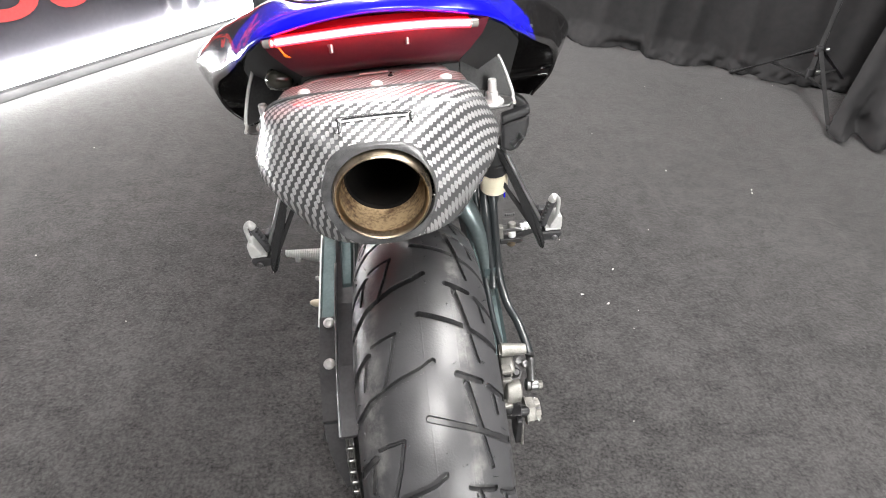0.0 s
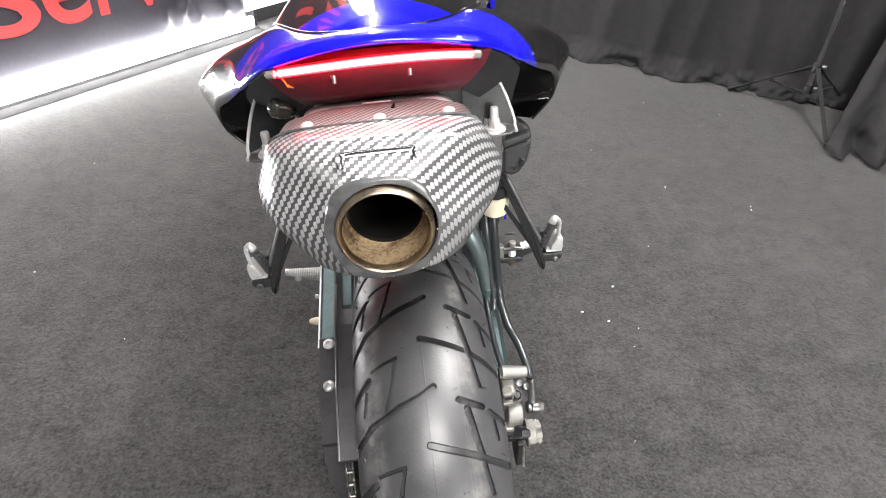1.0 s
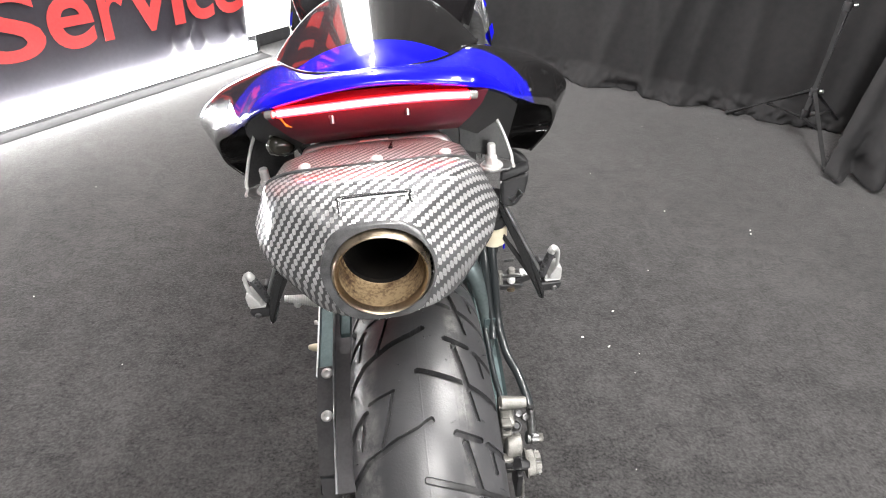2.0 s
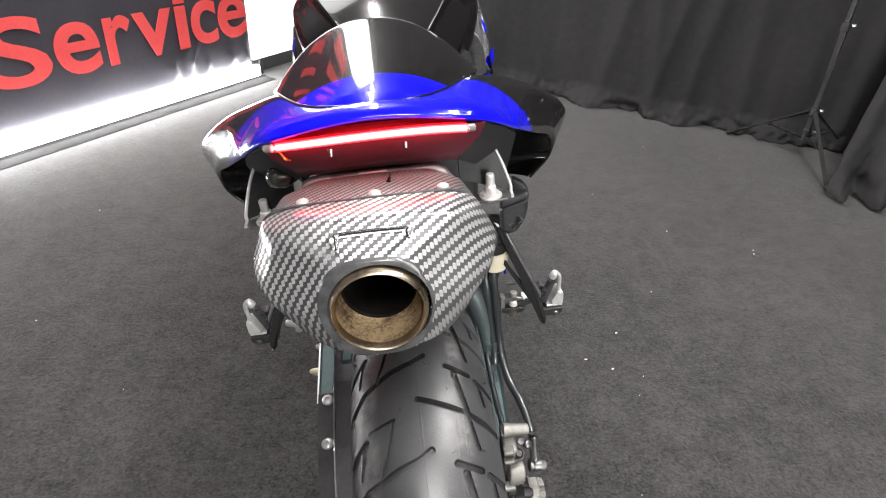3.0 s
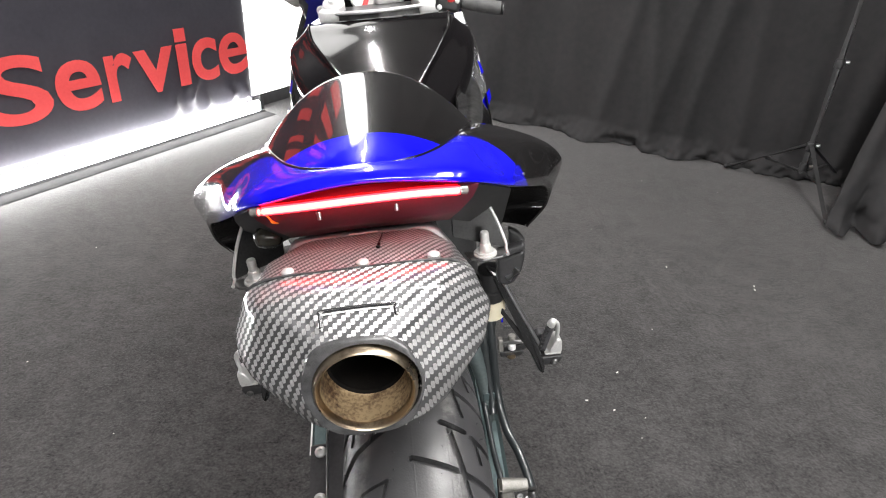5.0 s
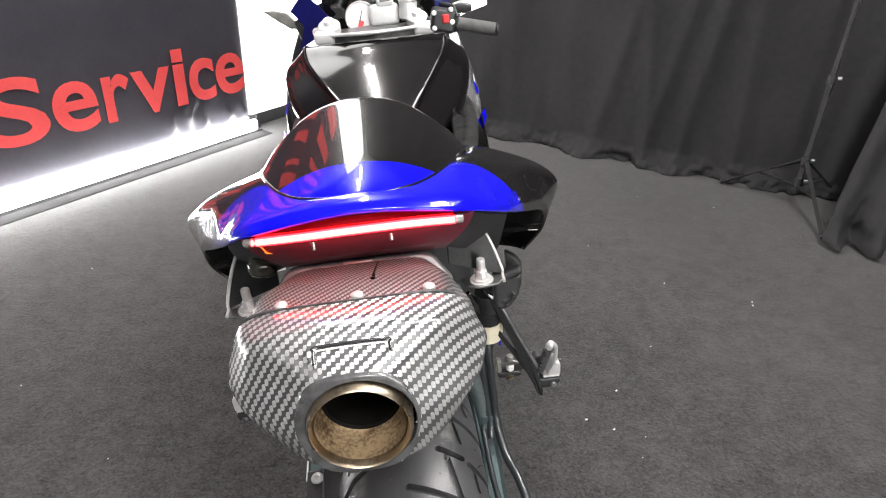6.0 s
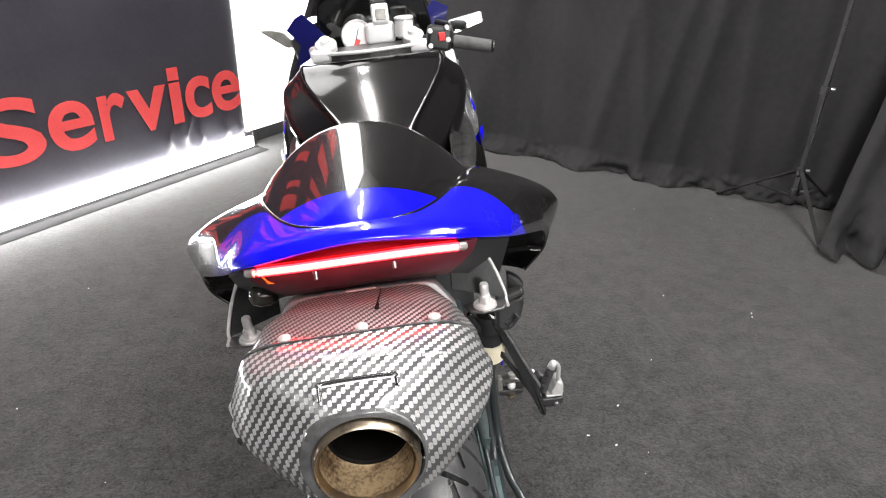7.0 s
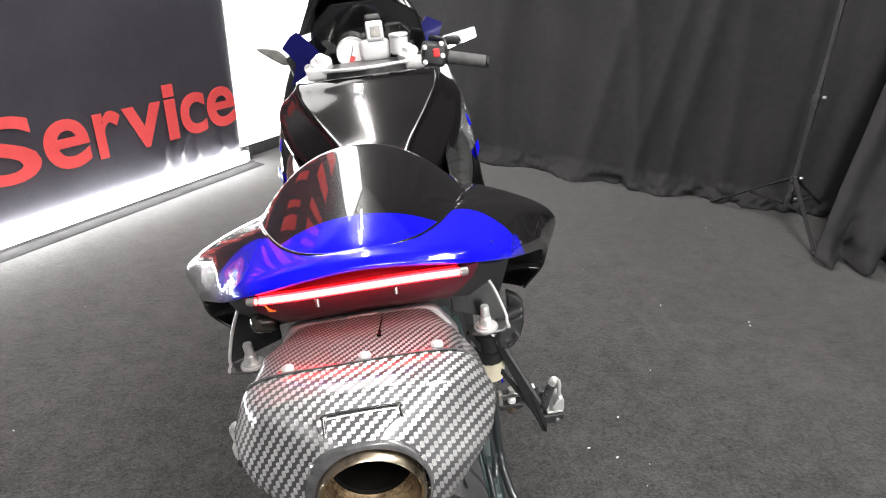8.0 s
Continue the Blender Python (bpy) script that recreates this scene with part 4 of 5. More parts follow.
def tread_depth(deg, across):
    """Depth of the grooves on arrays of degrees and metres across the tread."""
    depth = np.zeros_like(deg)
    wob = 0.00012 * np.sin(deg * 4.1 + across * 310)
    for pts, half in TREAD:
        for (d0, x0), (d1, x1) in zip(pts, pts[1:]):
            a0, a1 = math.radians(d0) * TYRE_R, math.radians(d1) * TYRE_R
            for shift in (-1, 0, 1):
                base = (np.mod(deg - 53.0, STEP) + 53.0 + shift * STEP)
                px, py = np.radians(base) * TYRE_R, across
                dx, dy = a1 - a0, x1 - x0
                t = np.clip(((px - a0) * dx + (py - x0) * dy) / (dx * dx + dy * dy), 0, 1)
                dist = np.hypot(px - a0 - t * dx, py - x0 - t * dy) + wob
                depth = np.maximum(depth, np.clip((half + 0.0003 - dist) / 0.0005, 0, 1) * (0.0100 if half > 0.002 else 0.0062))
    return depth


def build_tyre(parent):
    fine_deg = np.linspace(24, 24 + 5 * STEP, 5 * 230, endpoint=False)
    rest = np.linspace(24 + 5 * STEP, 384, 12 * 24, endpoint=False)
    deg = np.concatenate([fine_deg, rest])
    ang = np.radians(np.linspace(-80, 80, 350))
    D, A = np.meshgrid(deg, ang, indexing="ij")
    X = TYRE_HALF * np.sin(A)
    r = TYRE_R - TYRE_DROP * (1 - np.cos(A)) - tread_depth(D, X)
    # fine mould lines along the crown
    for x0 in (0.0, 0.037, 0.046):
        r = r + 0.00010 * np.exp(-((X - x0) / 0.0007) ** 2)
    n, m = D.shape
    bead = [(-0.082, 0.262), (-0.076, 0.238), (-0.070, 0.222)]
    cols = []
    for x0, r0 in bead[::-1]:
        cols.append((np.full(n, x0), np.full(n, r0)))
    for j in range(m):
        cols.append((X[:, j], r[:, j]))
    for x0, r0 in bead:
        cols.append((np.full(n, -x0), np.full(n, r0)))
    k = len(cols)
    rad_deg = np.radians(deg)
    P = np.zeros((n, k, 3))
    for j, (xx, rr) in enumerate(cols):
        P[:, j, 0] = TX + xx
        P[:, j, 1] = -rr * np.cos(rad_deg)
        P[:, j, 2] = AXLE + rr * np.sin(rad_deg)
    idx = np.arange(n * k).reshape(n, k)
    nxt = np.roll(idx, -1, axis=0)
    quads = np.stack([idx[:, :-1], idx[:, 1:], nxt[:, 1:], nxt[:, :-1]], axis=-1).reshape(-1, 4)
    me = bpy.data.meshes.new("tyre")
    me.from_pydata(P.reshape(-1, 3).tolist(), [], quads.tolist())
    # crisp groove edges over the finely divided stretch
    fine_faces = len(fine_deg) * (k - 1)
    for q, f in enumerate(me.polygons):
        f.use_smooth = q >= fine_faces
    me.materials.append(tread_rubber)
    ob = new("tyre", me)
    ob.parent = parent
    return tagged(ob, "worn black road tyre with slanted grooves")


wheel = part("rear_wheel", lathe(bmesh.new(), [(0.03, -0.05), (0.06, -0.04), (0.19, -0.02), (0.205, -0.06), (0.222, -0.072), (0.226, -0.072), (0.222, -0.05), (0.222, 0.05), (0.226, 0.072), (0.222, 0.072), (0.205, 0.06), (0.19, 0.02), (0.06, 0.04), (0.03, 0.05)], (TX, 0, AXLE), (1, 0, 0), 64), satin_black, bike, "black cast rear wheel")
tyre = build_tyre(wheel)
# short moulding hairs left on the tread
hair_rng = random.Random(9)
bm = bmesh.new()
for k in range(60):
    a, x = math.radians(hair_rng.uniform(28, 120)), hair_rng.choice((-0.074, -0.060, -0.022, 0.012, 0.030, 0.058, 0.075)) + hair_rng.uniform(-0.003, 0.003)
    rr = TYRE_R - TYRE_DROP * (1 - math.sqrt(max(0.0, 1 - (x / TYRE_HALF) ** 2)))
    out = Vector((x * 3.2, -math.cos(a) * 0.3, math.sin(a) * 0.3)).normalized()
    foot = Vector((TX + x, -rr * math.cos(a), AXLE + rr * math.sin(a)))
    side = Vector((hair_rng.uniform(-1, 1), hair_rng.uniform(-1, 1), hair_rng.uniform(-1, 1))) * 0.003
    tube(bm, [foot - out * 0.001, foot + out * 0.0025, foot + out * 0.004 + side], [0.0005, 0.0004, 0.0002], 5)
part("moulding_hair", bm, hose_rubber, tyre, "short rubber moulding hairs")["kind"] = "stuff"

# sprocket and chain on the near side of the wheel
sprocket = part("sprocket", lathe(bmesh.new(), [(0.05, -0.003), (0.110, -0.003), (0.112, 0.0), (0.110, 0.003), (0.05, 0.003)], (-0.111, 0, AXLE), (1, 0, 0), 84), chain_metal, wheel, "steel chain sprocket")
link = bmesh.new()
box(link, (0.0045, 0, 0), (0.0022, 0.0165, 0.0075), 0.001, segments=1)
box(link, (-0.0045, 0, 0), (0.0022, 0.0165, 0.0075), 0.001, segments=1)
rod(link, (-0.0065, 0, 0), (0.0065, 0, 0), 0.0034, 8)
link_ob = None
for i in range(25):
    a = math.radians(-110 + i * 8.0)
    y, z = -0.115 * math.cos(a), AXLE + 0.115 * math.sin(a)
    m = Matrix.Translation((-0.111, y, z)) @ Matrix.Rotation(math.pi / 2 - a, 4, "X")
    if link_ob is None:
        link_ob = part("chain_link", link, chain_metal, bike)
        link_ob.matrix_basis = m
    else:
        o = new("chain_link", link_ob.data)
        o.parent, o.matrix_basis = bike, m


def beam(stations, half_x, x0):
    """A boxed arm with eased edges: stations of y, top z, height."""
    bm = bmesh.new()
    rings = []
    for y, z, h in stations:
        c = 0.006
        xs, zs = (x0 - half_x, x0 + half_x), (z - h, z)
        rings.append([(xs[0] + c, y, zs[0]), (xs[1] - c, y, zs[0]), (xs[1], y, zs[0] + c), (xs[1], y, zs[1] - c), (xs[1] - c, y, zs[1]), (xs[0] + c, y, zs[1]), (xs[0], y, zs[1] - c), (xs[0], y, zs[0] + c)])
    loft(bm, rings)
    return bm


ARM = [(0.56, 0.47, 0.11), (0.40, 0.475, 0.10), (0.28, 0.465, 0.09), (0.12, 0.430, 0.075), (0.0, 0.365, 0.06)]
left_arm = part("swingarm", beam(ARM, 0.020, -0.140), teal_metal, bike, "grey-green aluminium swingarm", smooth=False)
part("arm_edge", tube(bmesh.new(), [(-0.1598, y, z - 0.003) for y, z, h in ARM[1:4]], 0.0014, 8), white_alu, left_arm, "bright machined outer edge")
right_arm = part("swingarm", beam([(0.56, 0.47, 0.11), (0.40, 0.475, 0.10), (0.28, 0.468, 0.09), (0.12, 0.425, 0.075), (0.02, 0.372, 0.06)], 0.016, 0.112), teal_metal, bike, "grey-green aluminium swingarm", smooth=False)
part("arm_brace", tube(bmesh.new(), spline([(0.062, 0.17, 0.636), (0.0795, 0.138, 0.612), (0.0945, 0.13, 0.578), (0.1040, 0.13, 0.534), (0.1090, 0.128, 0.487), (0.111, 0.12, 0.450)], 6), [0.0165 - 0.0003 * k for k in range(31)], 16), teal_lit, right_arm, "brace of the arm in a lit copy of the teal")
part("cross_tube", beam([(0.38, 0.56, 0.12), (0.43, 0.57, 0.15)], 0.10, 0.0), teal_metal, bike, smooth=False)
# chain guard on the arm, and its inner plate
guard = bmesh.new()
loft(guard, [[(-0.153, y, z), (-0.121, y, z), (-0.121, y, z + 0.005), (-0.153, y, z + 0.005)] for y, z in ((0.125, 0.436), (0.11, 0.449), (0.03, 0.424), (0.0, 0.402), (-0.03, 0.380))])
chain_guard = part("chain_guard", guard, guard_grey, bike, "black plastic chain guard with two button bolts", smooth=False)
guard = bmesh.new()
loft(guard, [[(-0.153 + k, y, z), (-0.126, y, z), (-0.126, y, z + 0.004), (-0.153 + k, y, z + 0.004)] for y, z, k in ((-0.03, 0.374, 0.0), (-0.05, 0.345, 0.003), (-0.064, 0.315, 0.010), (-0.072, 0.285, 0.019))])
part("guard_tail", guard, guard_grey, chain_guard, smooth=False)
guard = bmesh.new()
loft(guard, [[(-0.119, y, z), (-0.090, y, z), (-0.090, y, z + 0.004), (-0.119, y, z + 0.004)] for y, z in ((0.38, 0.535), (0.25, 0.535), (0.16, 0.512), (0.084, 0.496), (-0.006, 0.462), (-0.070, 0.431), (-0.090, 0.420))])
part("inner_guard", guard, inner_grey, chain_guard, "lighter grey inner guard", smooth=False)
for y, z in ((0.099, 0.4515), (0.035, 0.430)):
    button = part("button_bolt", lathe(bmesh.new(), [(0.0085, 0), (0.0085, 0.0017), (0.0068, 0.0036), (0.0032, 0.0042), (0.0030, 0.0022), (0, 0.0022)], (-0.1385, y, z), (0, -0.28, 0.96), 24), pale_alu, chain_guard, "bright button-head bolt")
part("guard_rib", tube(bmesh.new(), [(-0.1195, 0.16, 0.5165), (-0.1195, 0.084, 0.5005), (-0.1195, -0.006, 0.4665), (-0.1195, -0.070, 0.4355), (-0.1195, -0.090, 0.4245)], 0.0016, 8), steel, chain_guard, "thin pale edge")
part("arm_web", beam([(0.42, 0.548, 0.05), (0.25, 0.546, 0.05), (0.16, 0.5195, 0.03), (0.118, 0.5085, 0.022), (0.104, 0.5025, 0.014)], 0.0125, -0.102), teal_metal, left_arm, smooth=False)
# rear spring beside the arm
coil = [(-0.062 + 0.016 * math.cos(a), 0.30 + 0.016 * math.sin(a), 0.50 + 0.0036 * a) for a in [k * math.tau / 14 for k in range(14 * 7)]]
part("spring", tube(bmesh.new(), coil, 0.004, 8), satin_steel, bike, "dark shock absorber spring")

# brake on the far side: caliper, axle nut, hoses
cal = part("brake_caliper", box(bmesh.new(), (0.1135, 0.004, 0.404), (0.019, 0.040, 0.078), 0.004, pose(0, 0, 0, 16, 0, 0)), cast_metal, bike, "dull cast aluminium rear brake caliper")
part("slide_pin", tube(bmesh.new(), [(0.102, -0.006, 0.4590), (0.106, -0.006, 0.4588), (0.135, -0.006, 0.4556), (0.1395, -0.006, 0.4552), (0.1405, -0.006, 0.4551)], [0.0095, 0.0098, 0.0078, 0.0074, 0.0060], 18), cast_metal, cal, "pale tapered slide pin boss")
for z in (0.436, 0.420, 0.372):
    part("caliper_rib", box(bmesh.new(), (0.110, -0.022 - (0.44 - z) * 0.12, z), (0.014, 0.014, 0.007), 0.002), cast_metal, cal)
# solid black block in place of the shade between the ribs
part("recess_shade", box(bmesh.new(), (0.1115, -0.022, 0.428), (0.010, 0.010, 0.008), 0.002), matt_black, cal, "black block standing in for the shaded recess between the ribs")
part("piston_housing", lathe(bmesh.new(), [(0.0, 0.0), (0.0150, 0.0), (0.0172, 0.002), (0.0178, 0.012), (0.0162, 0.016), (0.0162, 0.020), (0.0120, 0.0225), (0.0, 0.0225)], (0.1095, -0.016, 0.383), (1, 0, -0.12), 28), cast_metal, cal, "round piston housing")
# solid black plug put where the pad gap is in shade
part("gap_shade", rod(bmesh.new(), (0.106, -0.022, 0.364), (0.118, -0.024, 0.361), 0.0145, 24), matt_black, cal, "black plug standing in for the shaded pad gap")
cap_base = part("pad_pin", lathe(bmesh.new(), [(0, 0), (0.0105, 0), (0.0105, 0.004), (0, 0.004)], (0.1235, -0.012, 0.415), (0.06, -0.62, 0.78), 6), satin_black, cal, "black pad pin base")
part("rubber_cap", tube(bmesh.new(), [Vector((0.1235, -0.014, 0.4175)) + Vector((0.06, -0.62, 0.78)) * d for d in (0.0, 0.002, 0.006, 0.008, 0.013, 0.015)], [0.0072, 0.0074, 0.0072, 0.0055, 0.0055, 0.0040], 16), satin_black, cal, "black rubber bleed cap")
part("caliper_bolt", lathe(bmesh.new(), [(0.0062, 0), (0.0062, 0.005), (0.0045, 0.0065), (0, 0.0065)], (0.1370, -0.010, 0.430), (0.3, -0.7, 0.6), 6), satin_steel, cal, "small hexagon bolt")
part("caliper_bolt", lathe(bmesh.new(), [(0.0050, 0), (0.0050, 0.004), (0, 0.005)], (0.1280, -0.014, 0.444), (0.2, -0.8, 0.5), 6), satin_steel, cal)
banjo = part("banjo", lathe(bmesh.new(), [(0, 0), (0.0080, 0), (0.0092, 0.001), (0.0092, 0.005), (0.0075, 0.006), (0.0090, 0.007), (0.0090, 0.016), (0.0078, 0.0175), (0, 0.0175)], (0.1415, -0.005, 0.3785), (1, 0, -0.18), 22), satin_steel, cal, "grey steel hose union")
part("banjo_bolt", lathe(bmesh.new(), [(0.0068, 0), (0.0068, 0.006), (0.0055, 0.0072), (0, 0.0072)], (0.1585, -0.005, 0.3755), (1, 0, -0.18), 6), cast_metal, banjo)
axle = part("axle", rod(bmesh.new(), (-0.165, 0, AXLE), (0.146, 0, AXLE - 0.002), 0.0105), satin_steel, bike, "steel wheel axle")
nut_bm = bmesh.new()
lathe(nut_bm, [(0, 0), (0.0215, 0), (0.0215, 0.0025), (0, 0.0025)], (0.1415, 0, AXLE - 0.002), (1, 0, 0), 28)
lathe(nut_bm, [(0.0195, 0.0025), (0.0205, 0.0035), (0.0205, 0.0125), (0.0185, 0.0145), (0.0100, 0.0145)], (0.1415, 0, AXLE - 0.002), (1, 0, 0), 6)
for k in range(6):
    a = (k + 0.5) * math.tau / 6
    box(nut_bm, (0.1600, 0.0128 * math.cos(a), AXLE - 0.002 + 0.0128 * math.sin(a)), (0.0085, 0.0072, 0.0088), 0.0012, Matrix.Rotation(a, 4, "X"))
nut = part("axle_nut", nut_bm, cast_metal, axle, "pale castellated axle nut", smooth=False)
part("axle_end", rod(bmesh.new(), (0.150, 0, AXLE - 0.002), (0.1655, 0, AXLE - 0.002), 0.0088, 20), satin_steel, axle)
part("cotter_pin", rod(bmesh.new(), (0.160, 0.016, AXLE + 0.006), (0.160, -0.018, AXLE - 0.008), 0.0012, 6), steel, axle)
part("spacer", tube(bmesh.new(), [(0.108, -0.015, 0.336), (0.131, -0.015, 0.3325), (0.1315, -0.015, 0.3325), (0.140, -0.015, 0.331), (0.1445, -0.015, 0.3302)], [0.0090, 0.0090, 0.0078, 0.0078, 0.0050], 18), satin_black, axle, "black rubber lower slide pin boot")
part("torque_arm", plate(bmesh.new(), [(0.124, -0.030, 0.325), (0.124, 0.030, 0.325), (0.124, 0.018, 0.255), (0.124, -0.012, 0.250)], 0.009, (1, 0, 0), 0.002), satin_black, axle, smooth=False)
part("torque_stop", box(bmesh.new(), (0.1345, -0.008, 0.276), (0.004, 0.022, 0.046), 0.0015), cast_metal, axle, "pale edge plate")
part("brake_disc", lathe(bmesh.new(), [(0.06, -0.002), (0.108, -0.002), (0.108, 0.002), (0.06, 0.002)], (0.098, 0, AXLE), (1, 0, 0), 64, closed=True), satin_steel, wheel, "thin steel brake disc")
hose = spline([(0.1215, 0.135, 0.640), (0.1215, 0.128, 0.600), (0.1240, 0.128, 0.535), (0.1262, 0.122, 0.490), (0.131, 0.085, 0.462), (0.142, 0.05, 0.448), (0.150, 0.012, 0.425), (0.150, 0.002, 0.398)], 8)
brake_hose = part("brake_hose", tube(bmesh.new(), hose, 0.0062, 12), hose_rubber, bike, "black rubber brake hose")
part("hose_end", tube(bmesh.new(), [(0.150, 0.008 - 0.0011 * k, 0.430 - 0.0042 * k) for k in range(11)], [0.0066 - 0.0009 * (k % 2) for k in range(11)], 14), satin_steel, brake_hose, "crimped steel hose end")
for y, z in ((0.1285, 0.494), (0.122, 0.481)):
    ring = part("clip", lathe(bmesh.new(), [(0.0062, -0.0016), (0.0084, -0.0016), (0.0084, 0.0016), (0.0062, 0.0016)], (0.1255, y, z + 0.004), (0.20, -0.35, -0.90), 20, closed=True), satin_steel, brake_hose, "grey hose clip ring")
part("clip_plate", box(bmesh.new(), (0.1125, 0.122, 0.490), (0.018, 0.006, 0.026), 0.002), teal_metal, brake_hose, "grey hose clip plate")
wire_pts = spline([(0.098, 0.15, 0.64), (0.104, 0.13, 0.53), (0.106, 0.118, 0.478), (0.106, 0.06, 0.458), (0.108, 0.02, 0.452), (0.110, -0.004, 0.446)], 10)
lead = part("sensor_lead", tube(bmesh.new(), wire_pts, [0.0038 + 0.0006 * (k % 2) for k in range(len(wire_pts))], 10), hose_rubber, bike, "ribbed black sensor lead")
part("coolant_hose", tube(bmesh.new(), spline([(0.110, 0.150, 0.640), (0.1105, 0.130, 0.600), (0.1130, 0.128, 0.535), (0.1165, 0.122, 0.486), (0.116, 0.110, 0.470)], 8), 0.0062, 12), hose_rubber, bike, "black rubber hose")
# brake fluid reservoir
res = part("reservoir", rod(bmesh.new(), (0.124, 0.135, 0.632), (0.124, 0.130, 0.664), 0.0190, 28, 0.003), cream_plastic, bike, "cream plastic brake fluid reservoir")
part("cap", lathe(bmesh.new(), [(0, 0), (0.0185, 0), (0.0192, 0.004), (0.0192, 0.016), (0.0165, 0.018), (0.0165, 0.045), (0, 0.047)], (0.124, 0.130, 0.664), (0, -0.1, 1), 12), satin_black, res, "ribbed black cap")
part("outlet_hose", tube(bmesh.new(), spline([(0.124, 0.135, 0.634), (0.124, 0.138, 0.612), (0.116, 0.145, 0.594), (0.104, 0.16, 0.60)], 8), 0.0068, 12), hose_rubber, res)
part("blue_tab", rod(bmesh.new(), (0.137, 0.124, 0.634), (0.137, 0.126, 0.622), 0.0014), blue_plain, res, "small blue tab")
# black bracket above the reservoir
hanger = part("heel_bracket", plate(bmesh.new(), [(0.117, 0.022, 0.782), (0.149, 0.022, 0.791), (0.149, 0.022, 0.779), (0.145, 0.022, 0.763), (0.136, 0.022, 0.75), (0.127, 0.022, 0.747), (0.117, 0.022, 0.752)], 0.020, (0.1, 1, 0.1), 0.004), satin_black, bike, "rounded black folded bracket with a slot", smooth=False)
part("bracket_band", plate(bmesh.new(), [(0.116, 0.016, 0.795), (0.147, 0.016, 0.802), (0.149, 0.016, 0.794), (0.116, 0.016, 0.784)], 0.012, (0.1, 1, 0.1), 0.003), satin_black, hanger, smooth=False)
part("bracket_top", plate(bmesh.new(), [(0.136, 0.05, 0.805), (0.148, 0.05, 0.797), (0.155, 0.05, 0.787), (0.154, 0.05, 0.784), (0.136, 0.05, 0.78)], 0.010, (0.1, 1, 0.1), 0.003), matt_black, hanger, smooth=False)
# added pale insert for the brightness seen through the open slot
part("slot", tube(bmesh.new(), [(0.129, 0.021, 0.758), (0.14, 0.021, 0.768)], 0.0042, 12), steel, hanger, "pale steel oval standing in for the bright view through the slot")


def passenger_peg(s, dx, dz):
    """Folded-up foot peg on its black forked stay."""
    def at(x, y, z):
        return (s * x + dx, y, z + dz)

    def sheet(outline, y, depth, bevel):
        pts = [at(x, y, z) for x, z in outline]
        return plate(bmesh.new(), pts if s > 0 else pts[::-1], depth, (0, 1, 0), bevel)
    stay = part("peg_stay", sheet([(0.116, 0.722), (0.132, 0.710), (0.163, 0.636), (0.182, 0.595), (0.1935, 0.5465), (0.1925, 0.5365), (0.1885, 0.5350), (0.1835, 0.5400), (0.1740, 0.5740), (0.1690, 0.5960), (0.1490, 0.640)], 0.109, 0.014, 0.0042), stay_gloss, bike, "glossy black forked foot peg stay", smooth=False)
    part("stay_arm", sheet([(0.094, 0.712), (0.1010, 0.716), (0.1420, 0.641), (0.1710, 0.590), (0.1880, 0.5400), (0.1840, 0.5395), (0.1725, 0.5720), (0.1360, 0.640)], 0.117, 0.008, 0.002), stay_gloss, stay, smooth=False)
    # tapering steel line drawn as the highlight on the glossy black stay
    part("stay_highlight", tube(bmesh.new(), spline([at(0.133, 0.111, 0.7080), at(0.164, 0.111, 0.6345), at(0.1818, 0.111, 0.5950), at(0.1840, 0.111, 0.5850)], 6), [0.0026] * 14 + [0.0018, 0.0011, 0.0008, 0.0006, 0.0004], 8), steel, stay, "highlight on the outer edge, drawn as a steel line")
    part("stay_groove", sheet([(0.150, 0.652), (0.1535, 0.654), (0.1745, 0.605), (0.1765, 0.590), (0.1725, 0.597)], 0.1100, 0.002, 0.0005), matt_black, stay, smooth=False)
    for x, z in ((0.1795, 0.583), (0.1870, 0.548)):
        part("stay_dimple", lathe(bmesh.new(), [(0.0028, -0.0004), (0.0028, 0.0008), (0.0018, 0.0012), (0, 0.0012)], at(x, 0.1105, z), (0, -1, 0), 14), satin_black, stay)
    # clevis: dark side cheek, lower cheek with a pivot bolt, pale spacer
    part("clevis_cheek", sheet([(0.1828, 0.588), (0.1893, 0.5925), (0.1998, 0.5915), (0.1998, 0.5620), (0.1848, 0.5620)], 0.1275, 0.016, 0.002), satin_black, stay, smooth=False)
    part("clevis_floor", sheet([(0.1858, 0.5615), (0.2168, 0.5615), (0.2183, 0.5570), (0.2158, 0.5500), (0.2098, 0.5465), (0.1858, 0.5475)], 0.1135, 0.030, 0.002), satin_black, stay, smooth=False)
    part("pivot_bolt", lathe(bmesh.new(), [(0.0048, -0.002), (0.0048, 0.0006), (0.0036, 0.0018), (0.0016, 0.0020), (0, 0.0008)], at(0.2073, 0.1130, 0.5510), (0, -1, 0), 16), satin_steel, stay, "dull pivot bolt")
    part("spacer", sheet([(0.1943, 0.5660), (0.2173, 0.5655), (0.2168, 0.5622), (0.1943, 0.5625)], 0.1155, 0.026, 0.001), pale_alu, stay, "pale spacer", smooth=False)
    # peg: rubber grip between a pale base and a hooked end
    peg = part("foot_peg", tube(bmesh.new(), spline([at(0.1913, 0.1225, 0.5690), at(0.1943, 0.1205, 0.5850), at(0.1998, 0.1185, 0.6030), at(0.2033, 0.1175, 0.6120)], 6), [0.0052 + 0.0010 * math.sin(k * 0.16) for k in range(19)], 12), rubber, bike, "folded foot peg with ribbed rubber grip")
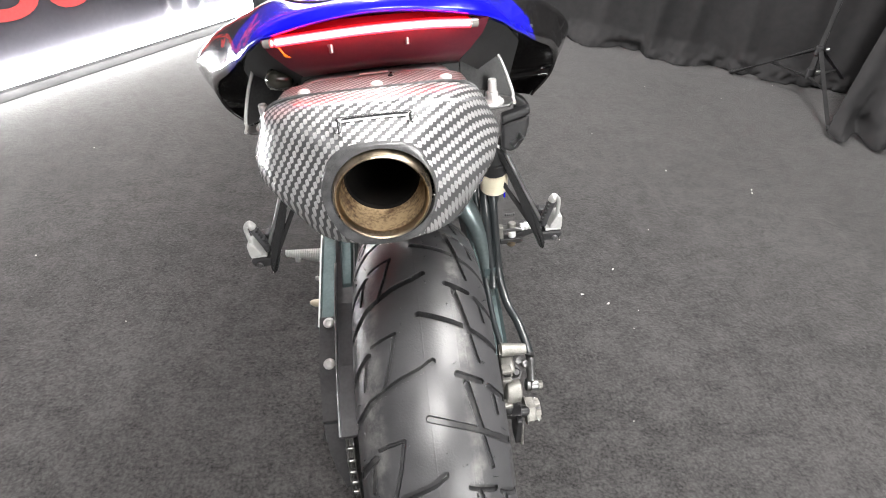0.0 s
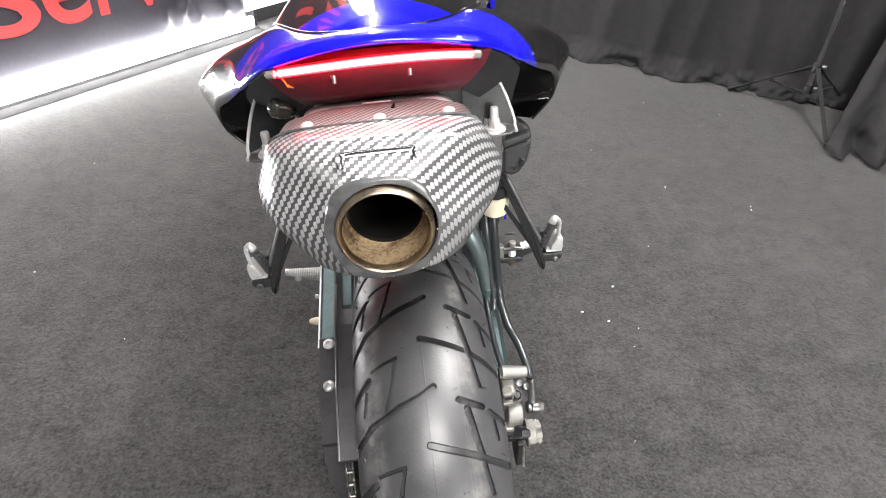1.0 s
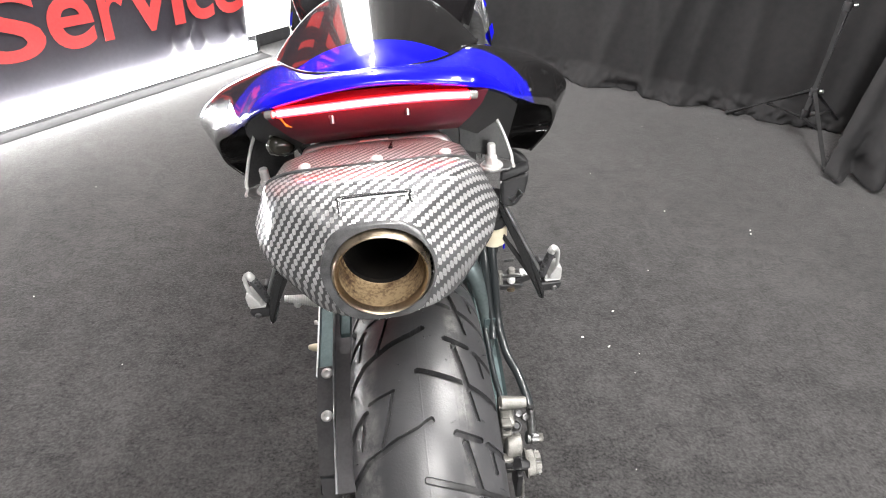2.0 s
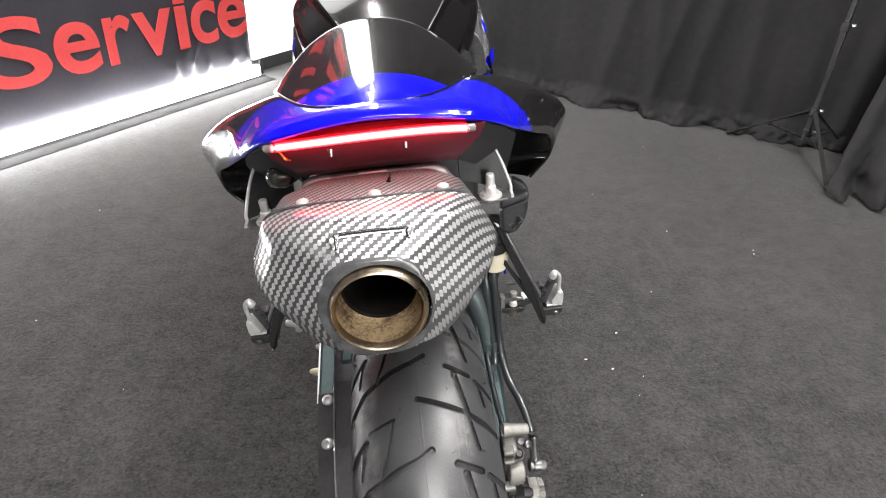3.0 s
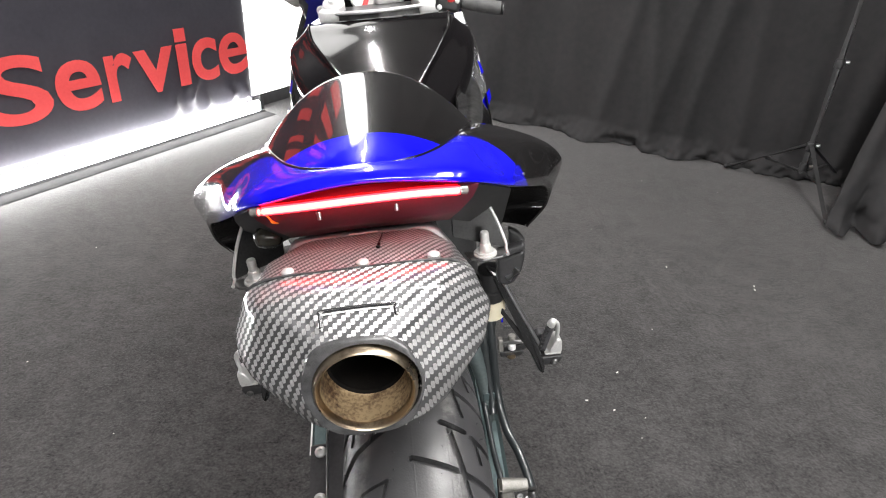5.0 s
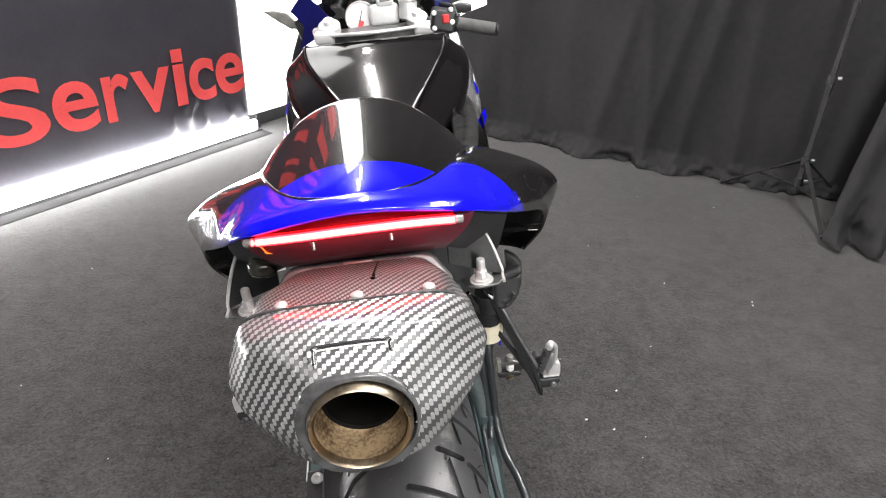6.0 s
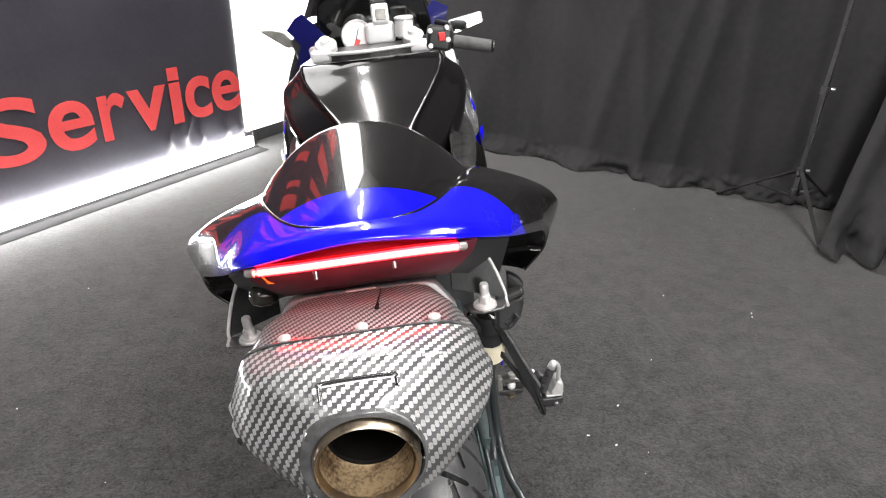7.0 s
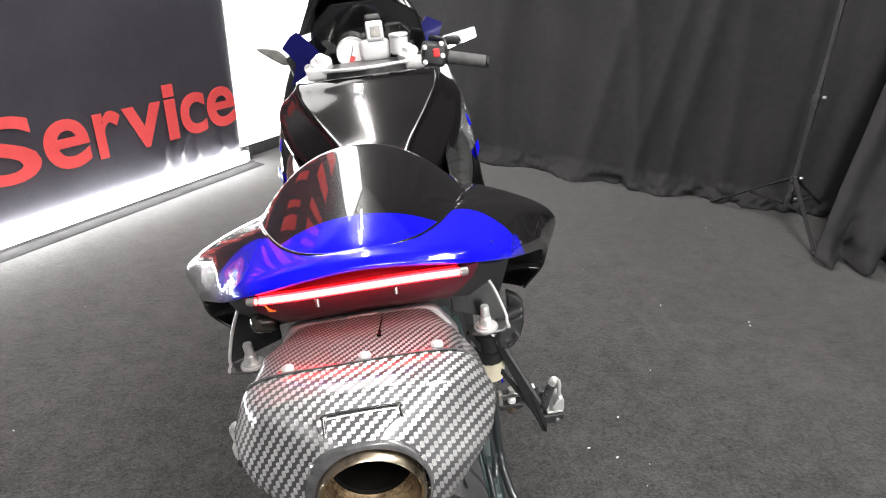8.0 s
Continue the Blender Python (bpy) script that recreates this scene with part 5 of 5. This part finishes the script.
    for k in range(7):
        c = Vector(at(0.1868, 0.1200, 0.5745)).lerp(Vector(at(0.1973, 0.1155, 0.6085)), k / 6.0)
        part("rib", box(bmesh.new(), tuple(c), (0.0042, 0.009, 0.0026), 0.0008, pose(0, 0, 0, 0, s * 17, 0)), matt_black, peg)
    part("peg_base", sheet([(0.1993, 0.5668), (0.2178, 0.5665), (0.2183, 0.5835), (0.2163, 0.5875), (0.2113, 0.5895), (0.2073, 0.5850), (0.2033, 0.5730)], 0.1135, 0.022, 0.0022), pale_alu, peg, "bright aluminium peg base", smooth=False)
    part("tip", tube(bmesh.new(), spline([at(0.2018, 0.1160, 0.6135), at(0.2043, 0.1150, 0.6190), at(0.2078, 0.1145, 0.6200), at(0.2113, 0.1150, 0.6150), at(0.2118, 0.1165, 0.6030), at(0.2110, 0.1185, 0.5860)], 6), [0.0056] * 9 + [0.0052, 0.0046, 0.0040, 0.0036, 0.0032] + [0.0028] * 17, 12), pale_alu, peg, "bright aluminium hooked peg end")


passenger_peg(1, 0.0, 0.0)
passenger_peg(-1, -0.0085, 0.013)
# rider foot controls
ctrl = part("brake_pedal", plate(bmesh.new(), [(0.171, 0.384, 0.357), (0.212, 0.384, 0.355), (0.220, 0.384, 0.350), (0.212, 0.384, 0.342), (0.172, 0.384, 0.345)], 0.016, (0, 1, 0), 0.002), satin_black, bike, "dark rider brake pedal clevis with a knurled foot rest", smooth=False)
part("upper_cheek", plate(bmesh.new(), [(0.177, 0.384, 0.3800), (0.200, 0.384, 0.3830), (0.216, 0.384, 0.3775), (0.215, 0.384, 0.3715), (0.178, 0.384, 0.3735)], 0.016, (0, 1, 0), 0.0015), satin_steel, ctrl, smooth=False)
part("back_cheek", plate(bmesh.new(), [(0.170, 0.386, 0.384), (0.179, 0.386, 0.384), (0.179, 0.386, 0.350), (0.170, 0.386, 0.350)], 0.014, (0, 1, 0), 0.002), cast_metal, ctrl, smooth=False)
part("spacer", rod(bmesh.new(), (0.1955, 0.388, 0.3585), (0.1960, 0.388, 0.3715), 0.0078), white_alu, ctrl, "pale spacer in the clevis")
part("pedal_stud", rod(bmesh.new(), (0.1962, 0.389, 0.3815), (0.1968, 0.389, 0.3925), 0.0075), cast_metal, ctrl)
part("pedal_bolt", rod(bmesh.new(), (0.1938, 0.386, 0.3470), (0.1936, 0.385, 0.3400), 0.0085), gold_steel, ctrl)
part("knurled_bar", tube(bmesh.new(), [(0.212 + 0.0020 * k, 0.395, 0.3735 + 0.0004 * k) for k in range(17)], [0.0070 + 0.0014 * ((k // 2) % 2) for k in range(17)], 12), white_alu, ctrl, "bright knurled foot rest", smooth=False)
part("pedal_lever", plate(bmesh.new(), [(0.204, 0.392, 0.3620), (0.232, 0.392, 0.3690), (0.252, 0.392, 0.3700), (0.250, 0.392, 0.3600), (0.226, 0.392, 0.3540), (0.206, 0.392, 0.3460)], 0.010, (0, 1, 0), 0.002), satin_black, ctrl, smooth=False)
part("toe_peg", tube(bmesh.new(), [(0.184 + 0.0020 * k, 0.40, 0.4040) for k in range(11)], [0.0024 + 0.0010 * (k % 2) for k in range(11)], 8), satin_steel, ctrl, smooth=False)
rest = part("foot_rest", tube(bmesh.new(), [(-0.184 - 0.0021 * k, 0.40, 0.3595 + 0.00046 * k) for k in range(33)], [0.0135 - 0.00024 * k + 0.0011 * (k % 2) for k in range(33)], 14), white_alu, bike, "bright knurled aluminium rider foot rest", smooth=False)
part("rest_tip", rod(bmesh.new(), (-0.2535, 0.40, 0.3745), (-0.2500, 0.40, 0.3745), 0.0070), white_alu, rest)
part("rest_peg", rod(bmesh.new(), (-0.2310, 0.399, 0.367), (-0.2318, 0.398, 0.3530), 0.0066), white_alu, rest)
lever = part("gear_lever", tube(bmesh.new(), [(-0.2150, 0.45, 0.1945), (-0.2250, 0.45, 0.1940), (-0.2360, 0.45, 0.1955), (-0.2430, 0.45, 0.1975), (-0.2460, 0.45, 0.1985)], [0.0095, 0.0092, 0.0080, 0.0055, 0.0025], 16), cream_plastic, bike, "pale gear lever toe piece")
part("gear_rod", rod(bmesh.new(), (-0.172, 0.45, 0.30), (-0.2150, 0.45, 0.1945), 0.005), satin_steel, lever)
part("rod_end", rod(bmesh.new(), (-0.2130, 0.45, 0.2641), (-0.2200, 0.45, 0.2641), 0.0048), pale_alu, lever, "pale rod end")
part("side_stand", tube(bmesh.new(), spline([(-0.13, 0.58, 0.30), (-0.16, 0.56, 0.18), (-0.21, 0.52, 0.035), (-0.235, 0.515, 0.034)], 6), 0.010, 12), satin_black, bike, "black steel side stand, down")

# ---- front half of the motorcycle, seen past the seat cowl ----
XF = 0.013
TANK = [
    (0.40, 0.805, 0.035, 0.795, 0.060, 0.775, 0.075, 0.730),
    (0.48, 0.826, 0.047, 0.823, 0.092, 0.800, 0.100, 0.735),
    (0.56, 0.852, 0.070, 0.846, 0.130, 0.825, 0.122, 0.740),
    (0.66, 0.882, 0.110, 0.872, 0.170, 0.855, 0.145, 0.750),
    (0.76, 0.908, 0.144, 0.895, 0.189, 0.880, 0.155, 0.760),
    (0.84, 0.926, 0.152, 0.905, 0.186, 0.886, 0.155, 0.765),
    (0.90, 0.908, 0.136, 0.888, 0.165, 0.868, 0.140, 0.770),
    (0.915, 0.880, 0.125, 0.868, 0.150, 0.855, 0.130, 0.780),
]


def tank_section(y, zt, c, zc, m, zm, lo, zl):
    zc += 0.88 * (zt - zc)
    half = spline([(-0.02, 0, zt), (0.0, 0, zt), (c * 0.6, 0, zt), (c * 0.92, 0, zc + 0.0015), (c * 0.985, 0, zc + 0.0035), (c * 1.03, 0, zc - 0.006), (c + (m - c) * 0.55, 0, zc - (zc - zm) * 0.52), (m, 0, zm), (m - (m - lo) * 0.30, 0, zm - (zm - zl) * 0.45), (lo, 0, zl)], 5)[5:]
    right = [(XF + p.x, y, p.z) for p in half]
    left = [(XF - p.x, y, p.z) for p in half[1:]]
    return left[::-1] + right


rows_a = spline([t[0:3] for t in TANK], 5)
rows_b = spline([t[3:6] for t in TANK], 5)
rows_c = spline([(t[6], t[7], 0) for t in TANK], 5)
bm = bmesh.new()
loft(bm, [tank_section(a.x, a.y, a.z, b.x, b.y, b.z, c.x, c.y) for a, b, c in zip(rows_a, rows_b, rows_c)])
tank = part("fuel_tank", bm, tank_black, bike, "glossy black fuel tank with sculpted knee recesses")

# rider seat and side covers
bm = bmesh.new()
loft(bm, [[(XF * k + x * w, y, z + (0.012 if abs(x) < 0.9 else 0.0)) for x in (-1, -0.8, -0.4, 0, 0.4, 0.8, 1)] for k, y, z, w in ((0.1, 0.072, 0.885, 0.10), (0.3, 0.14, 0.835, 0.125), (0.5, 0.26, 0.815, 0.115), (0.7, 0.36, 0.825, 0.085), (0.8, 0.42, 0.85, 0.07))], closed=False)
part("rider_seat", solid(bm, 0.03), matt_black, bike, "matt black rider seat")
for s in (-1, 1):
    bm = bmesh.new()
    loft(bm, [[(XF * 0.5 + s * a, y, z1), (XF * 0.5 + s * (a + 0.012), y, (z0 + z1) / 2), (XF * 0.5 + s * b, y, z0)] for y, a, z1, b, z0 in ((0.10, 0.118, 0.885, 0.110, 0.80), (0.25, 0.128, 0.85, 0.118, 0.77), (0.38, 0.118, 0.835, 0.110, 0.75), (0.50, 0.128, 0.83, 0.125, 0.74), (0.62, 0.150, 0.835, 0.145, 0.73))], closed=False)
    part("side_cover", solid(bm, 0.003), gloss_black, bike, "glossy black side cover")
    part("frame_spar", tube(bmesh.new(), spline([(XF + s * 0.128, 0.50, 0.735), (XF + s * 0.165, 0.66, 0.755), (XF + s * 0.172, 0.82, 0.775), (XF + s * 0.11, 1.0, 0.80)], 6), 0.022, 14), satin_steel, bike, "grey aluminium frame spar")
    # side fairing: upper edge rakes up towards the screen
    bm = bmesh.new()
    loft(bm, [[(XF + s * x0, y, z0), (XF + s * (x0 + 0.018), y + 0.01, z0 - (z0 - z1) * 0.35), (XF + s * (x1 + 0.012), y + 0.02, z1 + (z0 - z1) * 0.25), (XF + s * x1, y + 0.02, z1)] for y, x0, z0, x1, z1 in ((0.86, 0.226, 0.735, 0.200, 0.40), (0.93, 0.232, 0.775, 0.205, 0.36), (1.05, 0.232, 0.82, 0.205, 0.34), (1.18, 0.222, 0.87, 0.19, 0.34), (1.30, 0.205, 0.92, 0.15, 0.40))], closed=False)
    side = part("side_fairing", solid(bm, 0.003), gloss_black, bike, "glossy black side fairing with blue patches")
    part("blue_patch", plate(bmesh.new(), [(XF + s * 0.2385, 0.895, 0.737), (XF + s * 0.2440, 0.905, 0.712), (XF + s * 0.2300, 0.880, 0.689), (XF + s * 0.2160, 0.870, 0.714)], 0.002, (0, -1, 0.2), 0.0006), blue_plain, side, "bright blue patch", smooth=False)
    part("blue_patch", plate(bmesh.new(), [(XF + s * 0.2085, 0.86, 0.812), (XF + s * 0.2150, 0.87, 0.806), (XF + s * 0.2230, 0.87, 0.782), (XF + s * 0.2170, 0.86, 0.780)], 0.002, (0, -1, 0.2), 0.0006), blue_plain, side, "bright blue patch", smooth=False)

# steering: forks, yoke, bars
yoke = part("top_yoke", plate(bmesh.new(), [(XF - 0.125, 1.00, 0.900), (XF - 0.085, 0.985, 0.900), (XF, 0.965, 0.900), (XF + 0.085, 0.985, 0.900), (XF + 0.125, 1.00, 0.900), (XF + 0.125, 1.05, 0.905), (XF, 1.075, 0.905), (XF - 0.125, 1.05, 0.905)], 0.022, (0, 0, 1), 0.004), satin_steel, bike, "grey top yoke with a bright rear edge", smooth=False)
# white tube drawn as the highlight along the yoke's rear edge
part("yoke_highlight", tube(bmesh.new(), spline([(XF - 0.125, 0.999, 0.922), (XF - 0.085, 0.983, 0.923), (XF, 0.963, 0.923), (XF + 0.085, 0.983, 0.923), (XF + 0.125, 0.999, 0.922)], 6), 0.0045, 10), white_glare, yoke, "highlight on the rear edge, drawn as a white line")
for s in (-1, 1):
    fork = part("fork", rod(bmesh.new(), (XF + s * 0.105, 1.022, 0.935), (XF + s * 0.105, 1.36, 0.30), 0.0225, 24), satin_steel, bike, "steel fork leg")
    cap = part("fork_cap", lathe(bmesh.new(), [(0.026, -0.03), (0.026, 0.006), (0.020, 0.010), (0.012, 0.010), (0.012, 0.020), (0, 0.020)], (XF + s * 0.105, 1.02, 0.938), (0, -0.45, 0.9), 24), white_glare, fork, "fork cap, its glare painted white")
    clamp = part("bar_clamp", box(bmesh.new(), (XF + s * 0.118, 1.010, 0.918), (0.050, 0.05, 0.03), 0.008), white_glare, bike, "clip-on bar clamp, its glare painted white")
    part("handlebar", rod(bmesh.new(), (XF + s * 0.125, 1.015, 0.930), (XF + 0.288, 0.967, 0.901) if s > 0 else (-0.128, 1.05, 0.926), 0.011), satin_black if s > 0 else white_glare, clamp)
    sw = part("switch_box", box(bmesh.new(), (XF + s * 0.165, 1.000 + (0.13 if s < 0 else 0), 0.930), (0.060, 0.045, 0.055), 0.010, pose(0, 0, 0, 0, s * 14, 0)), satin_black, bike, "black handlebar switch box")
    if s > 0:
        grip = part("grip", rod(bmesh.new(), (XF + 0.198, 0.993, 0.920), (XF + 0.287, 0.967, 0.901), 0.0155, 20, 0.003), grip_rubber, bike, "grey-black rubber handlebar grip")
        part("bar_end", rod(bmesh.new(), (XF + 0.287, 0.967, 0.901), (XF + 0.293, 0.966, 0.900), 0.0135), satin_black, grip)
        part("red_switch", box(bmesh.new(), (XF + 0.170, 0.977, 0.935), (0.016, 0.008, 0.020), 0.003), red_button, sw)
        for dx, dz in ((-0.024, 0.016), (-0.026, -0.018), (0.016, 0.020), (0.017, -0.008)):
            part("switch_screw", lathe(bmesh.new(), [(0.0062, 0), (0.0055, 0.004), (0, 0.0055)], (XF + 0.168 + dx, 0.980, 0.934 + dz), (0, -1, 0.25), 16), white_glare, sw, "round screw head, its glint painted white")
    else:
        # plain leaf in place of the left mirror seen edge-on
        part("mirror_leaf", plate(bmesh.new(), [(-0.266, 1.16, 0.975), (-0.236, 1.16, 0.974), (-0.206, 1.16, 0.965), (-0.183, 1.16, 0.939), (-0.183, 1.16, 0.925), (-0.203, 1.16, 0.926), (-0.228, 1.16, 0.945)], 0.012, (0, 1, 0), 0.003), cast_metal, bike, "flat pale mirror leaf, edge-on beside the bar", smooth=False)
gauge = part("gauge", lathe(bmesh.new(), [(0.0, 0.03), (0.030, 0.03), (0.039, 0.012), (0.039, 0.0), (0.036, -0.003), (0.034, 0.0), (0.033, 0.004)], (XF - 0.030, 1.08, 0.948), (0, 0.9, -0.42), 48), white_glare, bike, "round dial gauge, its ring's glare painted white")
part("dial", lathe(bmesh.new(), [(0.0335, 0.0), (0.0, 0.0)], (XF - 0.030, 1.0825, 0.9468), (0, 0.9, -0.42), 48), white_face, gauge, "white dial face")
part("needle", box(bmesh.new(), (XF - 0.029, 1.077, 0.950), (0.002, 0.002, 0.03), 0.0005, pose(0, 0, 0, -25, 20, 0)), matt_black, gauge)
part("red_mark", box(bmesh.new(), (XF - 0.032, 1.072, 0.930), (0.012, 0.002, 0.020), 0.0008, pose(0, 0, 0, -25, 25, 0)), red_button, gauge, "red mark on the dial")
dash = part("display", box(bmesh.new(), (XF + 0.033, 1.06, 0.992), (0.042, 0.03, 0.046), 0.006, pose(0, 0, 0, -20, 0, 0)), white_glare, bike, "display unit above the yoke, its glare painted white")
part("display_face", box(bmesh.new(), (XF + 0.034, 1.0435, 0.993), (0.026, 0.003, 0.026), 0.002, pose(0, 0, 0, -20, 0, 0)), cast_metal, dash)
part("dash_body", box(bmesh.new(), (XF + 0.028, 1.075, 0.948), (0.075, 0.05, 0.050), 0.012), white_glare, dash, "instrument housing, its glare painted white")
master = part("master_cylinder", rod(bmesh.new(), (XF + 0.085, 1.035, 0.935), (XF + 0.088, 1.035, 0.978), 0.022, 24, 0.004), white_glare, bike, "brake master cylinder cup, its glare painted white")
part("lid", lathe(bmesh.new(), [(0.0235, 0), (0.0235, 0.005), (0.02, 0.007), (0, 0.007)], (XF + 0.088, 1.035, 0.978), (0, 0, 1), 24), white_glare, master)

# mirrors
for s, pts in ((1, [(0.227, 1.20, 0.943), (0.318, 1.20, 0.958), (0.322, 1.20, 0.932), (0.236, 1.20, 0.908)]),):
    mir = part("mirror", plate(bmesh.new(), pts, 0.02, (0, 1, 0), 0.004), white_glare, bike, "rear-view mirror in a housing with glare painted white", smooth=False)
    c = sum((Vector(p) for p in pts), Vector()) / 4
    part("glass", plate(bmesh.new(), [tuple(c + (Vector(p) - c) * 0.90 + Vector((0, -0.003, 0))) for p in pts], 0.0025, (0, 1, 0)), mirror_glass, mir, "silvered mirror glass", smooth=False)
    part("stalk", rod(bmesh.new(), (s * 0.235, 1.215, 0.93), (XF + s * 0.17, 1.30, 0.94), 0.009), satin_black, mir)

# nose: blue inner panels, dark screen, dark cockpit behind the gauge
for s, pts in ((-1, [(-0.190, 0.973), (-0.164, 1.000), (-0.144, 1.009), (-0.115, 0.980), (-0.087, 0.944), (-0.105, 0.925), (-0.129, 0.908), (-0.186, 0.879), (-0.174, 0.899), (-0.159, 0.936), (-0.176, 0.957)]), (1, [(0.150, 0.947), (0.195, 0.996), (0.240, 0.972), (0.222, 0.930), (0.228, 0.880), (0.215, 0.855), (0.16, 0.88)])):
    part("inner_panel", plate(bmesh.new(), [(x, (1.10 if s < 0 else 1.25) + 0.3 * (abs(x) - 0.15), z) for x, z in pts], 0.004, (0, 1, 0), 0.001), blue_dark, bike, "blue inner fairing panel, darkened in its colour for shade", smooth=False)
part("dash_panel", plate(bmesh.new(), [(XF - 0.135, 1.165, 0.86), (XF + 0.150, 1.165, 0.86), (XF + 0.165, 1.165, 0.95), (XF + 0.150, 1.165, 1.02), (XF + 0.08, 1.165, 1.06), (XF - 0.07, 1.165, 1.06), (XF - 0.125, 1.165, 1.015)], 0.02, (0, 1, 0), 0.005), smoke_screen, bike, "black panel behind the instruments", smooth=False)
bm = bmesh.new()
sec = []
for t in [k / 8 for k in range(9)]:
    row = []
    for k in range(25):
        a = math.radians(-86 + 172 * k / 24)
        half, depth = 0.170 - 0.085 * t, 0.20 - 0.07 * t
        row.append((XF + half * math.sin(a), 1.22 - 0.14 * t + depth * math.cos(a), 0.985 + 0.145 * t))
    sec.append(row)
loft(bm, sec, closed=False)
part("windscreen", solid(bm, 0.003), smoke_screen, bike, "dark smoked windscreen")
bm = bmesh.new()
sec = []
for y, half, zt, zb in ((1.23, 0.165, 0.99, 0.86), (1.34, 0.150, 0.985, 0.80), (1.48, 0.105, 0.93, 0.78), (1.58, 0.05, 0.87, 0.80)):
    sec.append([(XF + half * x, y, zb + (zt - zb) * z) for x, z in ((-0.8, 0), (-1, 0.4), (-0.9, 0.85), (-0.5, 1), (0, 1.02), (0.5, 1), (0.9, 0.85), (1, 0.4), (0.8, 0))])
loft(bm, sec)
part("nose_cowl", bm, gloss_black, bike, "glossy black nose fairing")

# engine mass and front wheel below, mostly hidden
part("engine", box(bmesh.new(), (XF, 0.78, 0.52), (0.30, 0.46, 0.36), 0.05), matt_black, bike, "dark engine block between the fairings")
front = part("front_wheel", lathe(bmesh.new(), [(0.02, -0.05), (0.05, -0.03), (0.19, -0.015), (0.214, -0.045), (0.218, -0.045), (0.218, 0.045), (0.214, 0.045), (0.19, 0.015), (0.05, 0.03), (0.02, 0.05)], (XF, 1.375, 0.30), (1, 0, 0), 48), satin_black, bike, "black cast front wheel")
part("tyre", lathe(bmesh.new(), [(0.216, -0.045), (0.245, -0.058)] + [(0.300 - 0.055 * (1 - math.cos(a)), 0.06 * math.sin(a)) for a in [math.radians(-70 + 10 * k) for k in range(15)]] + [(0.245, 0.058), (0.216, 0.045)], (XF, 1.375, 0.30), (1, 0, 0), 72), rubber, front, "black front tyre")
part("front_axle", rod(bmesh.new(), (XF - 0.13, 1.37, 0.30), (XF + 0.13, 1.37, 0.30), 0.011), steel, front)
bm = bmesh.new()
loft(bm, [[(XF + 0.068 * math.sin(b), 1.375 - (0.325 - 0.03 * (1 - math.cos(b))) * math.cos(a), 0.30 + (0.325 - 0.03 * (1 - math.cos(b))) * math.sin(a)) for b in [math.radians(-80 + 20 * k) for k in range(9)]] for a in [math.radians(40 + 12 * k) for k in range(9)]], closed=False)
part("mudguard", solid(bm, 0.003), gloss_black, bike, "black front mudguard")

# lint on the carpet
rng = random.Random(4)
bm = bmesh.new()
spots = [(1.308, 1.168), (1.052, 1.334), (0.527, 0.642), (0.589, 0.602), (1.319, 1.192), (0.65, 0.75), (1.45, 1.9)]
spots += [(rng.uniform(-1.2, 2.2), rng.uniform(-0.3, 2.6)) for _ in range(26)]
for i, (x, y) in enumerate(spots):
    r = 0.0035 if i < 6 else rng.uniform(0.0008, 0.0020)
    a = rng.uniform(0, math.pi)
    box(bm, (x, y, 0.002), (r * 2, r * 1.1, 0.0025), 0.0004, Matrix.Rotation(a, 4, "Z"), segments=1)
tagged(finish(bm, "lint", lint_white, smooth=False), "pale specks of lint lying on the dark carpet", "lint", kind="stuff")
